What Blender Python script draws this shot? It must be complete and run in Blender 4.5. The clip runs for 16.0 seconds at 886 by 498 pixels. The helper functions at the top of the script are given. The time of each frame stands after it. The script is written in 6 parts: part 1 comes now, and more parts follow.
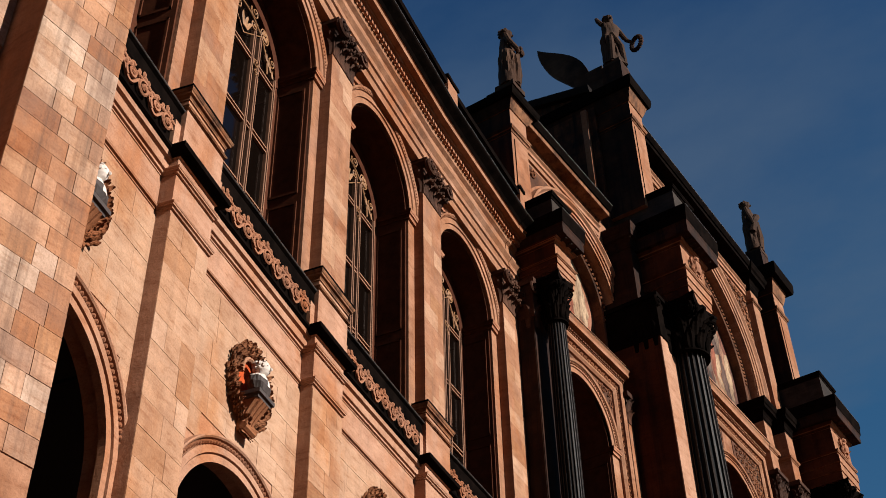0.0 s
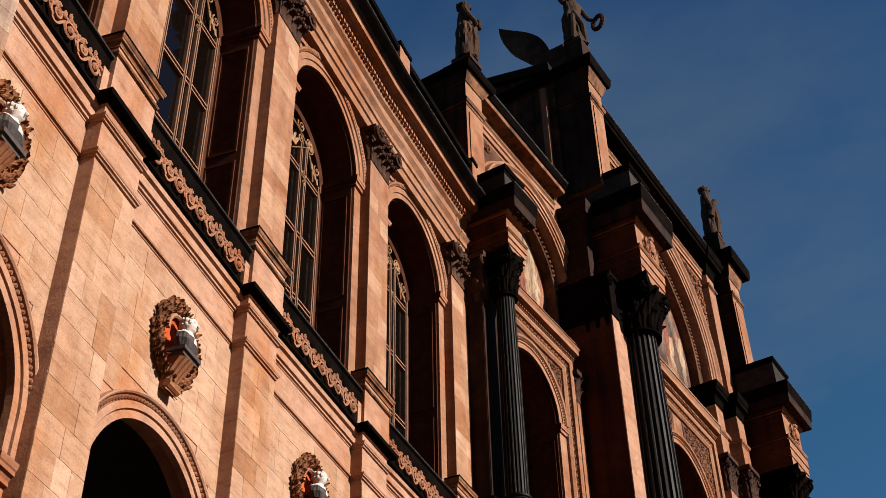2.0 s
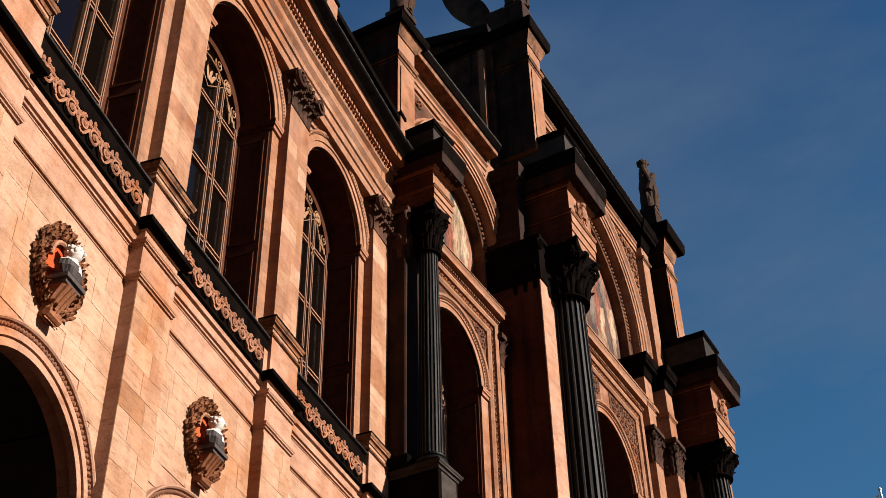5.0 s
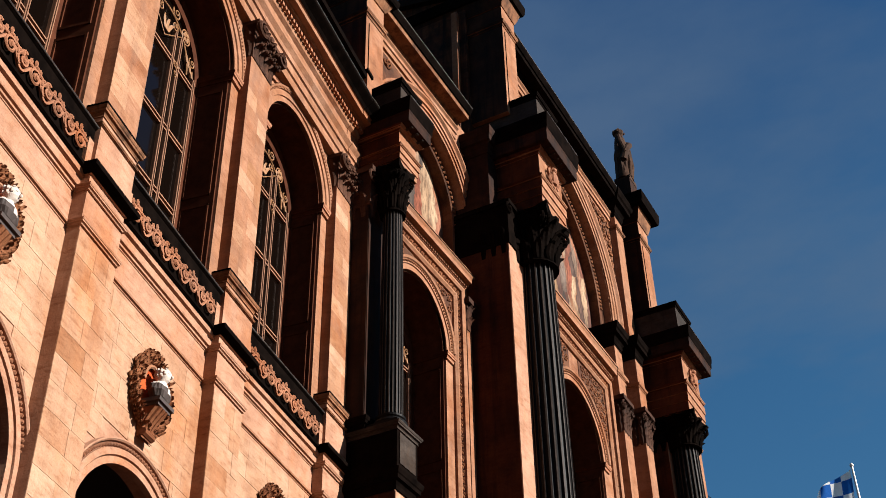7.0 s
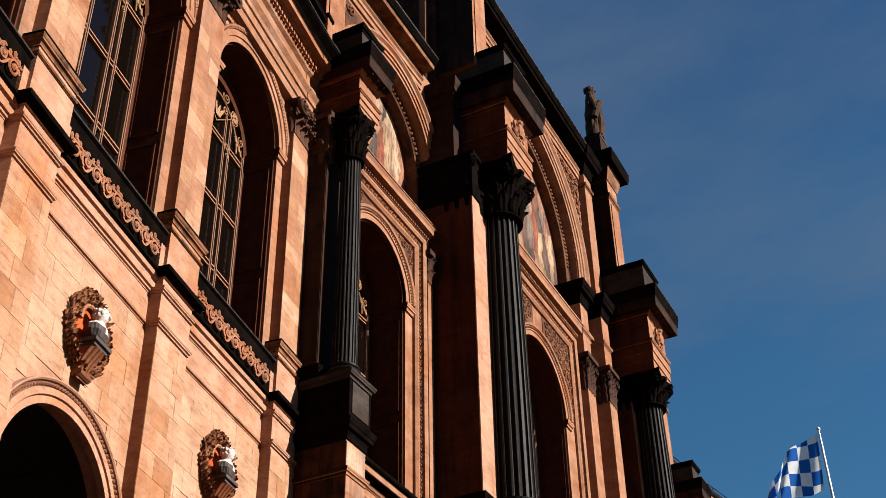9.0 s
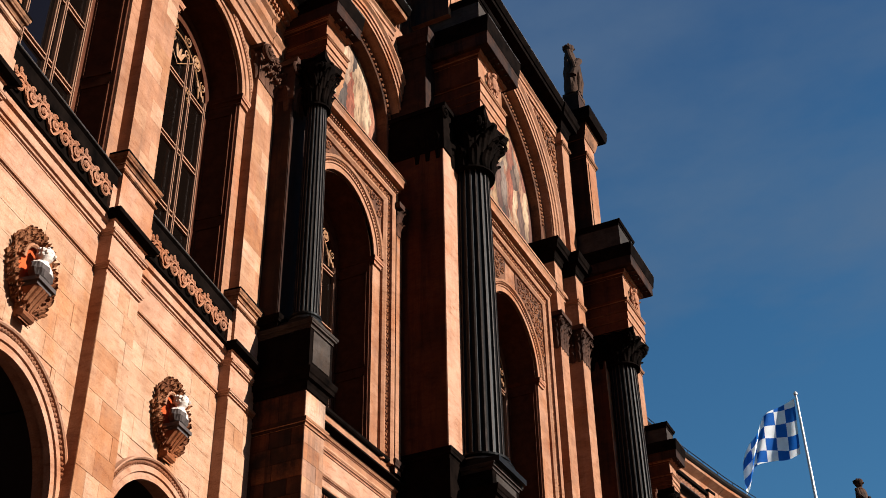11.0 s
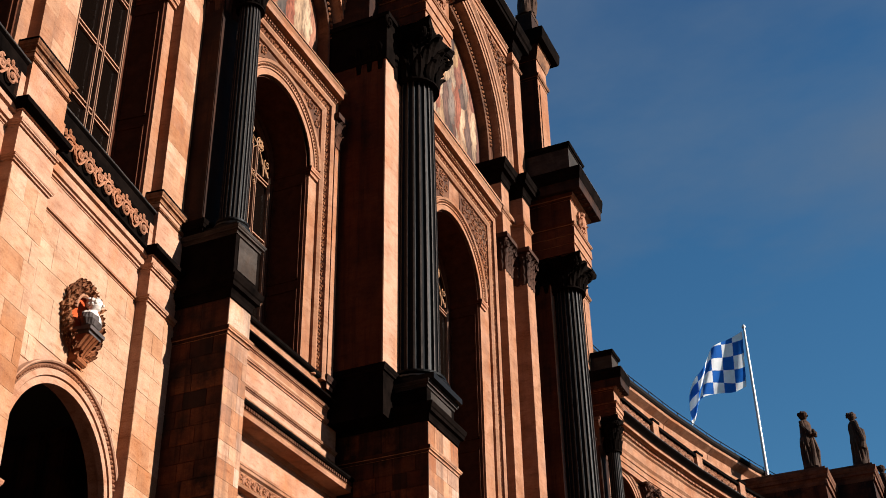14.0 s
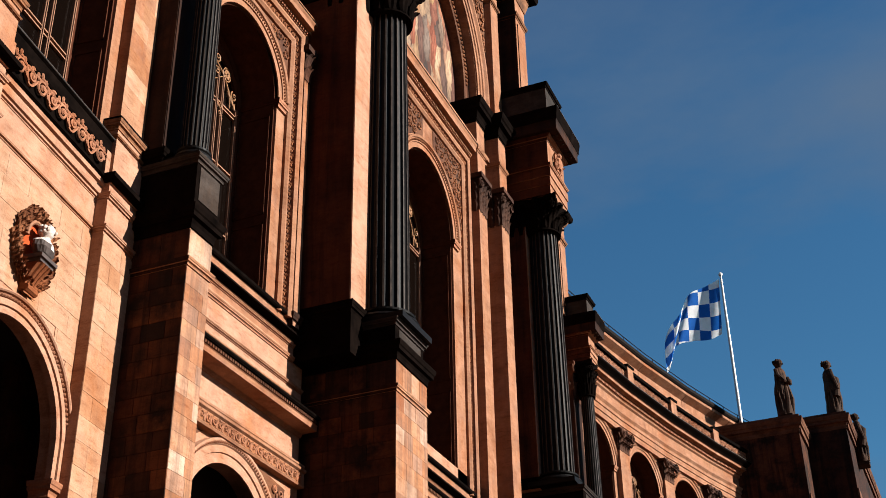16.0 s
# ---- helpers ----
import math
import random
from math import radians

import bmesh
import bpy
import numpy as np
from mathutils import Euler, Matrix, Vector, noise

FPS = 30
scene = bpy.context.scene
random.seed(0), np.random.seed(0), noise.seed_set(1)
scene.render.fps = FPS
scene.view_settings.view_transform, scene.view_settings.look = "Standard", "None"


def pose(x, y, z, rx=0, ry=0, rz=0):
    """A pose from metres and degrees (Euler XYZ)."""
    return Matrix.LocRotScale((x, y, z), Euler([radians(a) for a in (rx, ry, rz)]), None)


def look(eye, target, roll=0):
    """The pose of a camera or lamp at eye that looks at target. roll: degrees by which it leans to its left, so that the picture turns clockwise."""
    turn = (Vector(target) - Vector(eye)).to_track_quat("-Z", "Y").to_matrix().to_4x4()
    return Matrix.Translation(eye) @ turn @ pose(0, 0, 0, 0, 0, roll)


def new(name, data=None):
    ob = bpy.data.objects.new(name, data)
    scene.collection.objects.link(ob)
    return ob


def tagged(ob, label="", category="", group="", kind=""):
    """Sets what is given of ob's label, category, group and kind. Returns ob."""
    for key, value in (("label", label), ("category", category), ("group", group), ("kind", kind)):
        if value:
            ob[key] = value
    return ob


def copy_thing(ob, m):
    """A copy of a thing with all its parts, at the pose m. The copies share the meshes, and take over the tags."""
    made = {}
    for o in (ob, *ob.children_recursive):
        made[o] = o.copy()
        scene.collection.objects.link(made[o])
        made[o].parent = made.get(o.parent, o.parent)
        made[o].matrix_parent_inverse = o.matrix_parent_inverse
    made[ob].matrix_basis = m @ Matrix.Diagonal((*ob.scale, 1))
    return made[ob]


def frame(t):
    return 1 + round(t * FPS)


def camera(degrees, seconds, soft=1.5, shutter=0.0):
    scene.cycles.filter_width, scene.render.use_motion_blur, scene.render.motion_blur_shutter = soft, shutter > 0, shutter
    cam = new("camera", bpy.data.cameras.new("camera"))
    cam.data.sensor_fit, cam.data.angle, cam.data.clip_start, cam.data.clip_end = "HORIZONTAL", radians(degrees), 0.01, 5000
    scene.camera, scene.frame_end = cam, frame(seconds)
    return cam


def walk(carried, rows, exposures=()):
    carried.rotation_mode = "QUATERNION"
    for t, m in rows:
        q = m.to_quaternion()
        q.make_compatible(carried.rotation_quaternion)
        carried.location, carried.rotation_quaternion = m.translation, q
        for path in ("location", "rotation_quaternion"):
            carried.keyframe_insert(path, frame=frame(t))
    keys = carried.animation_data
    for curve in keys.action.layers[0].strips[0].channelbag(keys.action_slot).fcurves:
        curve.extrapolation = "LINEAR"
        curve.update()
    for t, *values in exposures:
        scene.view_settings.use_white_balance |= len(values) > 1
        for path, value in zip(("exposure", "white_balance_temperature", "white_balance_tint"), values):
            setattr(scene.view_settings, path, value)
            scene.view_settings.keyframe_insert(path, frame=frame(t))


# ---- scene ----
cam = camera(38.11, 16.0, soft=0.9)
# seconds, x, y, z, pitch, roll, yaw
ROWS = [
    (0.0, 0.000, 0.000, 1.600, 40.766, 1.103, 34.371),
    (0.5, 0.016, 0.182, 1.594, 40.610, 1.135, 33.987),
    (1.0, 0.021, 0.359, 1.587, 40.448, 1.123, 33.552),
    (1.5, 0.027, 0.542, 1.582, 40.312, 1.072, 33.025),
    (2.0, 0.035, 0.725, 1.583, 40.184, 1.034, 32.392),
    (2.5, 0.043, 0.904, 1.589, 40.022, 1.019, 31.715),
    (3.0, 0.046, 1.089, 1.597, 39.801, 0.986, 31.047),
    (3.5, 0.039, 1.277, 1.606, 39.664, 0.960, 30.413),
    (4.0, 0.030, 1.469, 1.614, 39.555, 1.004, 29.990),
    (6.5, 0.064, 2.408, 1.634, 38.541, 0.956, 28.630),
    (7.0, 0.080, 2.596, 1.646, 38.199, 0.926, 28.308),
    (7.5, 0.095, 2.783, 1.660, 37.747, 0.941, 27.954),
    (8.0, 0.107, 2.977, 1.675, 37.323, 0.923, 27.547),
    (8.5, 0.116, 3.175, 1.689, 36.981, 0.947, 27.243),
    (11.0, 0.214, 4.125, 1.701, 35.197, 0.857, 26.218),
    (11.5, 0.225, 4.299, 1.712, 34.758, 0.838, 25.838),
    (12.0, 0.231, 4.481, 1.723, 34.244, 0.860, 25.437),
    (12.5, 0.226, 4.672, 1.734, 33.741, 0.862, 24.970),
    (13.0, 0.216, 4.873, 1.747, 33.308, 0.821, 24.514),
    (13.5, 0.204, 5.068, 1.764, 32.830, 0.887, 24.261),
    (14.0, 0.188, 5.260, 1.784, 32.297, 0.920, 24.043),
    (14.5, 0.163, 5.447, 1.804, 31.592, 0.925, 23.820),
    (15.0, 0.139, 5.631, 1.825, 30.964, 0.905, 23.599),
    (15.5, 0.111, 5.814, 1.846, 30.480, 0.871, 23.300),
    (16.0, 0.083, 6.001, 1.867, 30.054, 0.880, 22.962),
]
walk(cam, [(t, pose(x, y, z, 90 + pitch, roll, yaw)) for t, x, y, z, pitch, roll, yaw in ROWS], [(0.0, 1.02), (3.5, 1.29), (7.5, 1.42), (11.0, 1.47), (16.0, 1.52)])

# ---- world, sun, exposure ----
SUN_EL, SUN_AZ = 24.0, 10.0   # elevation; turn from the facade's normal (+x) towards +y
world = bpy.data.worlds.new("sky")
scene.world = world
world.use_nodes = True
wn = world.node_tree
wn.nodes.clear()
w_out = wn.nodes.new("ShaderNodeOutputWorld")
w_bg = wn.nodes.new("ShaderNodeBackground")
w_sky = wn.nodes.new("ShaderNodeTexSky")
w_sky.sky_type = "NISHITA"
w_sky.sun_disc = False
w_sky.sun_elevation = radians(SUN_EL)
w_sky.sun_rotation = radians(90 - SUN_AZ)
w_sky.air_density, w_sky.dust_density, w_sky.ozone_density = 1.0, 0.0, 3.0
w_co = wn.nodes.new("ShaderNodeTexCoord")
w_map = wn.nodes.new("ShaderNodeMapping")
w_map.inputs["Scale"].default_value = (2.0, 3.5, 5.0)
w_map.inputs["Rotation"].default_value = (0.3, 0.5, 0.4)
w_noise = wn.nodes.new("ShaderNodeTexNoise")
w_noise.inputs["Scale"].default_value = 1.0
w_noise.inputs["Detail"].default_value = 7.0
w_noise.inputs["Roughness"].default_value = 0.55
w_ramp = wn.nodes.new("ShaderNodeValToRGB")
w_ramp.color_ramp.elements[0].position = 0.44
w_ramp.color_ramp.elements[0].color = (0, 0, 0, 1)
w_ramp.color_ramp.elements[1].position = 0.64
w_ramp.color_ramp.elements[1].color = (0.85, 0.85, 0.85, 1)
w_mix = wn.nodes.new("ShaderNodeMixRGB")
w_mix.inputs["Color2"].default_value = (2.1, 1.8, 2.5, 1)
wn.links.new(w_co.outputs["Generated"], w_map.inputs["Vector"])
wn.links.new(w_map.outputs["Vector"], w_noise.inputs["Vector"])
wn.links.new(w_noise.outputs["Fac"], w_ramp.inputs["Fac"])
wn.links.new(w_ramp.outputs["Color"], w_mix.inputs["Fac"])
wn.links.new(w_sky.outputs["Color"], w_mix.inputs["Color1"])
w_tint = wn.nodes.new("ShaderNodeMixRGB")
w_tint.blend_type = "MULTIPLY"
w_tint.inputs["Fac"].default_value = 1.0
w_tint.inputs["Color2"].default_value = (0.54, 0.98, 1.08, 1)
wn.links.new(w_mix.outputs["Color"], w_tint.inputs["Color1"])
# deeper blue towards the zenith
w_sep = wn.nodes.new("ShaderNodeSeparateXYZ")
wn.links.new(w_co.outputs["Generated"], w_sep.inputs["Vector"])
w_grad = wn.nodes.new("ShaderNodeValToRGB")
w_grad.color_ramp.elements[0].position = 0.25
w_grad.color_ramp.elements[0].color = (0.86, 0.88, 0.88, 1)
w_grad.color_ramp.elements[1].position = 0.88
w_grad.color_ramp.elements[1].color = (0.25, 0.46, 0.72, 1)
_mid = w_grad.color_ramp.elements.new(0.60)
_mid.color = (0.80, 0.85, 0.91, 1)
wn.links.new(w_sep.outputs["Z"], w_grad.inputs["Fac"])
w_deep = wn.nodes.new("ShaderNodeMixRGB")
w_deep.blend_type = "MULTIPLY"
w_deep.inputs["Fac"].default_value = 1.0
wn.links.new(w_tint.outputs["Color"], w_deep.inputs["Color1"])
wn.links.new(w_grad.outputs["Color"], w_deep.inputs["Color2"])
wn.links.new(w_deep.outputs["Color"], w_bg.inputs["Color"])
w_bg.inputs["Strength"].default_value = 0.0395
wn.links.new(w_bg.outputs["Background"], w_out.inputs["Surface"])

sun_data = bpy.data.lights.new("sun", "SUN")
sun_data.energy = 5.0
sun_data.angle = radians(0.5)
sun_data.color = (1.0, 0.96, 0.90)
sun = new("sun", sun_data)
_d = Vector((math.cos(radians(SUN_EL)) * math.cos(radians(SUN_AZ)), math.cos(radians(SUN_EL)) * math.sin(radians(SUN_AZ)), math.sin(radians(SUN_EL))))
sun.matrix_world = look(tuple(_d * 100), (0, 0, 0))

# ---- materials ----
def _nodes(name):
    m = bpy.data.materials.new(name)
    m.use_nodes = True
    nt = m.node_tree
    return m, nt, nt.nodes["Principled BSDF"]


def _noise(nt, scale, detail=5.0, rough=0.6, vec=None, stretch=None):
    n = nt.nodes.new("ShaderNodeTexNoise")
    n.inputs["Scale"].default_value = scale
    n.inputs["Detail"].default_value = detail
    n.inputs["Roughness"].default_value = rough
    if vec is not None:
        if stretch:
            mp = nt.nodes.new("ShaderNodeMapping")
            mp.inputs["Scale"].default_value = stretch
            nt.links.new(vec, mp.inputs["Vector"])
            vec = mp.outputs["Vector"]
        nt.links.new(vec, n.inputs["Vector"])
    return n


def _ramp(nt, fac, stops):
    r = nt.nodes.new("ShaderNodeValToRGB")
    el = r.color_ramp.elements
    while len(el) < len(stops):
        el.new(0.5)
    for e, (p, c) in zip(el, stops):
        e.position = p
        e.color = (*c, 1) if len(c) == 3 else c
    nt.links.new(fac, r.inputs["Fac"])
    return r


def _mix(nt, kind, fac, a, b):
    m = nt.nodes.new("ShaderNodeMixRGB")
    m.blend_type = kind
    for key, v in (("Fac", fac), ("Color1", a), ("Color2", b)):
        if isinstance(v, (int, float)):
            m.inputs[key].default_value = v
        elif isinstance(v, tuple):
            m.inputs[key].default_value = (*v, 1)
        else:
            nt.links.new(v, m.inputs[key])
    return m


def stone_material(name, cols, stain=0.35, stain_col=(0.14, 0.078, 0.055), rough=0.85, bump=0.5, per_object=True, grime=0.52, streak=0.18):
    """Sandstone: a tone for each block, cloudy veins, fine grain, dark weathered blotches, rain streaks."""
    m, nt, b = _nodes(name)
    geo = nt.nodes.new("ShaderNodeNewGeometry")
    pos = geo.outputs["Position"]
    if per_object:
        oi = nt.nodes.new("ShaderNodeObjectInfo")
        tone = _ramp(nt, oi.outputs["Random"], [(i / (len(cols) - 1), c) for i, c in enumerate(cols)])
    else:
        big = _noise(nt, 0.9, 3.0, 0.5, pos)
        tone = _ramp(nt, big.outputs["Fac"], [(0.3 + 0.4 * i / (len(cols) - 1), c) for i, c in enumerate(cols)])
    vein = _noise(nt, 2.2, 6.0, 0.6, pos, (1, 1, 2.2))
    v = _ramp(nt, vein.outputs["Fac"], [(0.3, (0.80, 0.74, 0.70)), (0.55, (1, 1, 1)), (0.75, (1.10, 1.05, 1.0))])
    c1 = _mix(nt, "MULTIPLY", 0.9, tone.outputs["Color"], v.outputs["Color"])
    bed = nt.nodes.new("ShaderNodeMapping")
    bed.inputs["Rotation"].default_value = (0.5, 0.3, 0.0)
    bed.inputs["Scale"].default_value = (1.0, 1.0, 4.5)
    nt.links.new(pos, bed.inputs["Vector"])
    beds = _noise(nt, 3.2, 6.0, 0.72, bed.outputs["Vector"])
    bd = _ramp(nt, beds.outputs["Fac"], [(0.34, (0.68, 0.54, 0.44)), (0.46, (1, 0.97, 0.94)), (0.62, (1.06, 1.06, 1.06)), (0.74, (1.2, 1.24, 1.3))])
    c1b = _mix(nt, "MULTIPLY", 0.75, c1.outputs["Color"], bd.outputs["Color"])
    grain = _noise(nt, 45.0, 4.0, 0.75, pos)
    g = _ramp(nt, grain.outputs["Fac"], [(0.34, (0.62, 0.58, 0.54)), (0.5, (1, 1, 1)), (0.66, (1.22, 1.22, 1.24))])
    c2 = _mix(nt, "MULTIPLY", 0.55, c1b.outputs["Color"], g.outputs["Color"])
    ws = _noise(nt, 0.75, 6.0, 0.62, pos, (1, 1, 0.55))
    wr = _ramp(nt, ws.outputs["Fac"], [(0.40, (1.10, 1.14, 1.18)), (0.52, (1, 1, 1)), (0.66, (0.90, 0.68, 0.48))])
    c2 = _mix(nt, "MULTIPLY", 0.85, c2.outputs["Color"], wr.outputs["Color"])
    st = _noise(nt, 1.3, 8.0, 0.68, pos)
    sf = _ramp(nt, st.outputs["Fac"], [(grime, (0, 0, 0)), (grime + 0.2, (stain, stain, stain))])
    c3 = _mix(nt, "MIX", sf.outputs["Color"], c2.outputs["Color"], stain_col)
    rain = _noise(nt, 1.6, 6.0, 0.7, pos, (2.6, 2.6, 0.16))
    rf = _ramp(nt, rain.outputs["Fac"], [(0.47, (0, 0, 0)), (0.66, (streak, streak, streak))])
    c3 = _mix(nt, "MIX", rf.outputs["Color"], c3.outputs["Color"], tuple(c * 0.5 for c in stain_col))
    nt.links.new(c3.outputs["Color"], b.inputs["Base Color"])
    b.inputs["Roughness"].default_value = rough
    b.inputs["Specular IOR Level"].default_value = 0.1
    bp = nt.nodes.new("ShaderNodeBump")
    bp.inputs["Strength"].default_value = bump
    bp.inputs["Distance"].default_value = 0.02
    hh = _noise(nt, 14.0, 6.0, 0.7, pos)
    nt.links.new(hh.outputs["Fac"], bp.inputs["Height"])
    nt.links.new(bp.outputs["Normal"], b.inputs["Normal"])
    return m


def plain_material(name, col, rough=0.6, metal=0.0, vary=0.25, scale=6.0, bump=0.2, spec=0.4):
    m, nt, b = _nodes(name)
    geo = nt.nodes.new("ShaderNodeNewGeometry")
    n = _noise(nt, scale, 6.0, 0.65, geo.outputs["Position"])
    lo = tuple(c * (1 - vary) for c in col)
    hi = tuple(min(1, c * (1 + vary)) for c in col)
    r = _ramp(nt, n.outputs["Fac"], [(0.3, lo), (0.7, hi)])
    nt.links.new(r.outputs["Color"], b.inputs["Base Color"])
    b.inputs["Roughness"].default_value = rough
    b.inputs["Metallic"].default_value = metal
    b.inputs["Specular IOR Level"].default_value = spec
    bp = nt.nodes.new("ShaderNodeBump")
    bp.inputs["Strength"].default_value = bump
    bp.inputs["Distance"].default_value = 0.01
    n2 = _noise(nt, scale * 6, 4.0, 0.7, geo.outputs["Position"])
    nt.links.new(n2.outputs["Fac"], bp.inputs["Height"])
    nt.links.new(bp.outputs["Normal"], b.inputs["Normal"])
    return m


M_BLOCK = stone_material("ashlar sandstone", [(0.241, 0.119, 0.0652), (0.288, 0.164, 0.101), (0.222, 0.104, 0.0516), (0.323, 0.195, 0.127), (0.254, 0.13, 0.073), (0.299, 0.172, 0.107), (0.211, 0.0975, 0.0481), (0.307, 0.183, 0.119)], stain=0.30, grime=0.53)
M_WALL = stone_material("calm ashlar sandstone", [(0.274, 0.156, 0.0958), (0.298, 0.175, 0.11), (0.259, 0.141, 0.0839), (0.308, 0.186, 0.12), (0.286, 0.162, 0.0999)], stain=0.26, grime=0.54)
M_PALE = stone_material("pale smooth sandstone", [(0.247, 0.127, 0.0778), (0.292, 0.156, 0.0997), (0.27, 0.142, 0.0887)], stain=0.30, per_object=False, grime=0.53)
M_STONE = stone_material("smooth sandstone", [(0.171, 0.0737, 0.0369), (0.235, 0.112, 0.0638), (0.204, 0.0932, 0.0486), (0.255, 0.129, 0.0766)], stain=0.45, per_object=False, grime=0.51, streak=0.3)
M_PIER = stone_material("weathered pier sandstone", [(0.279, 0.14, 0.0785), (0.195, 0.0756, 0.0322), (0.329, 0.189, 0.121), (0.24, 0.108, 0.0506), (0.35, 0.241, 0.175), (0.168, 0.0648, 0.0308), (0.314, 0.203, 0.14)], stain=0.6, grime=0.49, streak=0.75)
M_CARVE = stone_material("carved sandstone", [(0.216, 0.09, 0.0467), (0.266, 0.117, 0.0657)], stain=0.5, per_object=False, grime=0.50)
M_WREATH = stone_material("brown carved wreath stone", [(0.122, 0.0422, 0.0185), (0.245, 0.0974, 0.043)], stain=0.5, stain_col=(0.021, 0.0114, 0.00769), per_object=False, grime=0.49)
M_DARKCARVE = stone_material("carved sandstone dark with soot and recess shade", [(0.07, 0.0278, 0.0148), (0.119, 0.0509, 0.0256)], stain=0.8, stain_col=(0.014, 0.00688, 0.00492), per_object=False, grime=0.45)
M_CAPITAL = stone_material("blackened capital stone", [(0.0308, 0.0139, 0.00885), (0.077, 0.0323, 0.0177)], stain=0.8, stain_col=(0.0056, 0.0035, 0.00295), per_object=False, grime=0.46)
M_BLACK = plain_material("soot-blackened stone", (0.00308, 0.00182, 0.00135), rough=0.9, vary=0.7, scale=3.0, bump=0.35, spec=0.01)
M_COLUMN = plain_material("blackened column stone", (0.00224, 0.00169, 0.00148), rough=0.5, vary=0.6, scale=4.0, bump=0.3, spec=0.07)
# sooty mottling, with the shade of side walls in the dark tones as well
M_SOOTDARK = stone_material("sandstone dark with soot and side shade", [(0.0309, 0.00944, 0.0047), (0.0859, 0.0262, 0.00936), (0.0102, 0.00509, 0.00335), (0.06, 0.0182, 0.00672), (0.0172, 0.00654, 0.00402), (0.111, 0.0363, 0.0134), (0.0257, 0.00872, 0.0047)], stain=0.95, stain_col=(0.00602, 0.00363, 0.00258), grime=0.42, streak=0.9)
M_SOOTSTONE = stone_material("half-sooty sandstone", [(0.148, 0.0636, 0.0305), (0.2, 0.0901, 0.0443), (0.119, 0.0497, 0.0236)], stain=0.7, stain_col=(0.014, 0.00805, 0.0059), per_object=False, grime=0.47, streak=0.7)
# paler grey that paints the thin highlights along the flutes
M_FILLETLIGHT = plain_material("grey column fillet highlight", (0.0286, 0.0203, 0.0162), rough=0.6, vary=0.7, scale=7.0, bump=0.4, spec=0.1)
# soot crust; also painted on side faces as their shade
M_SOOTSHADE = stone_material("soot crust and side shade", [(0.0118, 0.00467, 0.00258), (0.037, 0.0125, 0.00517)], stain=0.8, stain_col=(0.0042, 0.00233, 0.00221), per_object=False, grime=0.48, streak=0.8)
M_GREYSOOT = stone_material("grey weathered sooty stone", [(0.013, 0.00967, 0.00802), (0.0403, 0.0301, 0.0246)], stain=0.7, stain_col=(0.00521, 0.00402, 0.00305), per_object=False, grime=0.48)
# red-brown streaks, with the shade of pier and entablature sides in the tone
M_SIDESHADE = stone_material("red-brown weathered side with shade in it", [(0.0371, 0.00951, 0.00314), (0.0786, 0.0218, 0.00732)], stain=0.6, stain_col=(0.00616, 0.00357, 0.00271), per_object=False, grime=0.49, streak=0.6)
M_ROOF = plain_material("dark roof sheet", (0.0084, 0.00584, 0.00492), rough=0.85, vary=0.3, spec=0.05)
M_STATUE = stone_material("weathered statue stone", [(0.0226, 0.0113, 0.00688), (0.0608, 0.0298, 0.0167)], stain=0.75, stain_col=(0.00521, 0.00322, 0.00305), per_object=False, grime=0.48)
M_WHITE = plain_material("pale bust stone", (0.42, 0.35, 0.30), rough=0.7, vary=0.15, scale=9.0)
M_BUSTDARK = plain_material("dark bust drapery", (0.0308, 0.0195, 0.016), rough=0.8, vary=0.4)
M_REDNICHE = plain_material("red niche ground", (0.321, 0.052, 0.0148), rough=0.9, vary=0.3, scale=5.0, spec=0.05)
M_FRAME = plain_material("ochre painted window frame", (0.184, 0.0878, 0.0498), rough=0.6, vary=0.25, scale=8.0, spec=0.15)
M_GILT = plain_material("gilded window ornament", (0.206, 0.0968, 0.041), rough=0.55, vary=0.35, scale=10.0, spec=0.2)
# brown of the reveals, darkened to carry the shade inside them
M_SHADELINING = plain_material("brown reveal panelling with shade in its tone", (0.0531, 0.016, 0.00711), rough=0.8, vary=0.35, scale=5.0, spec=0.05)
# near-black tone that stands for unlit space behind the arches
M_INSIDE = plain_material("near-black interior darkness", (0.0098, 0.00454, 0.0027), rough=0.9, vary=0.2)
M_CURTAIN = plain_material("dark curtain", (0.00784, 0.00351, 0.00221), rough=0.9, vary=0.3)
M_GROUND = plain_material("unseen red-brown ground", (0.0704, 0.0246, 0.0106), rough=0.95, vary=0.25, scale=1.5)
M_SKYBLOCK = plain_material("dull red of the added sky-blocking walls", (0.07, 0.0275, 0.0135), rough=0.9, vary=0.3, scale=0.5)
M_RAIL = plain_material("worn metal edge", (0.14, 0.123, 0.111), rough=0.35, metal=0.8, vary=0.3)
M_POLE = plain_material("white flagpole paint", (0.504, 0.457, 0.423), rough=0.35, vary=0.08)
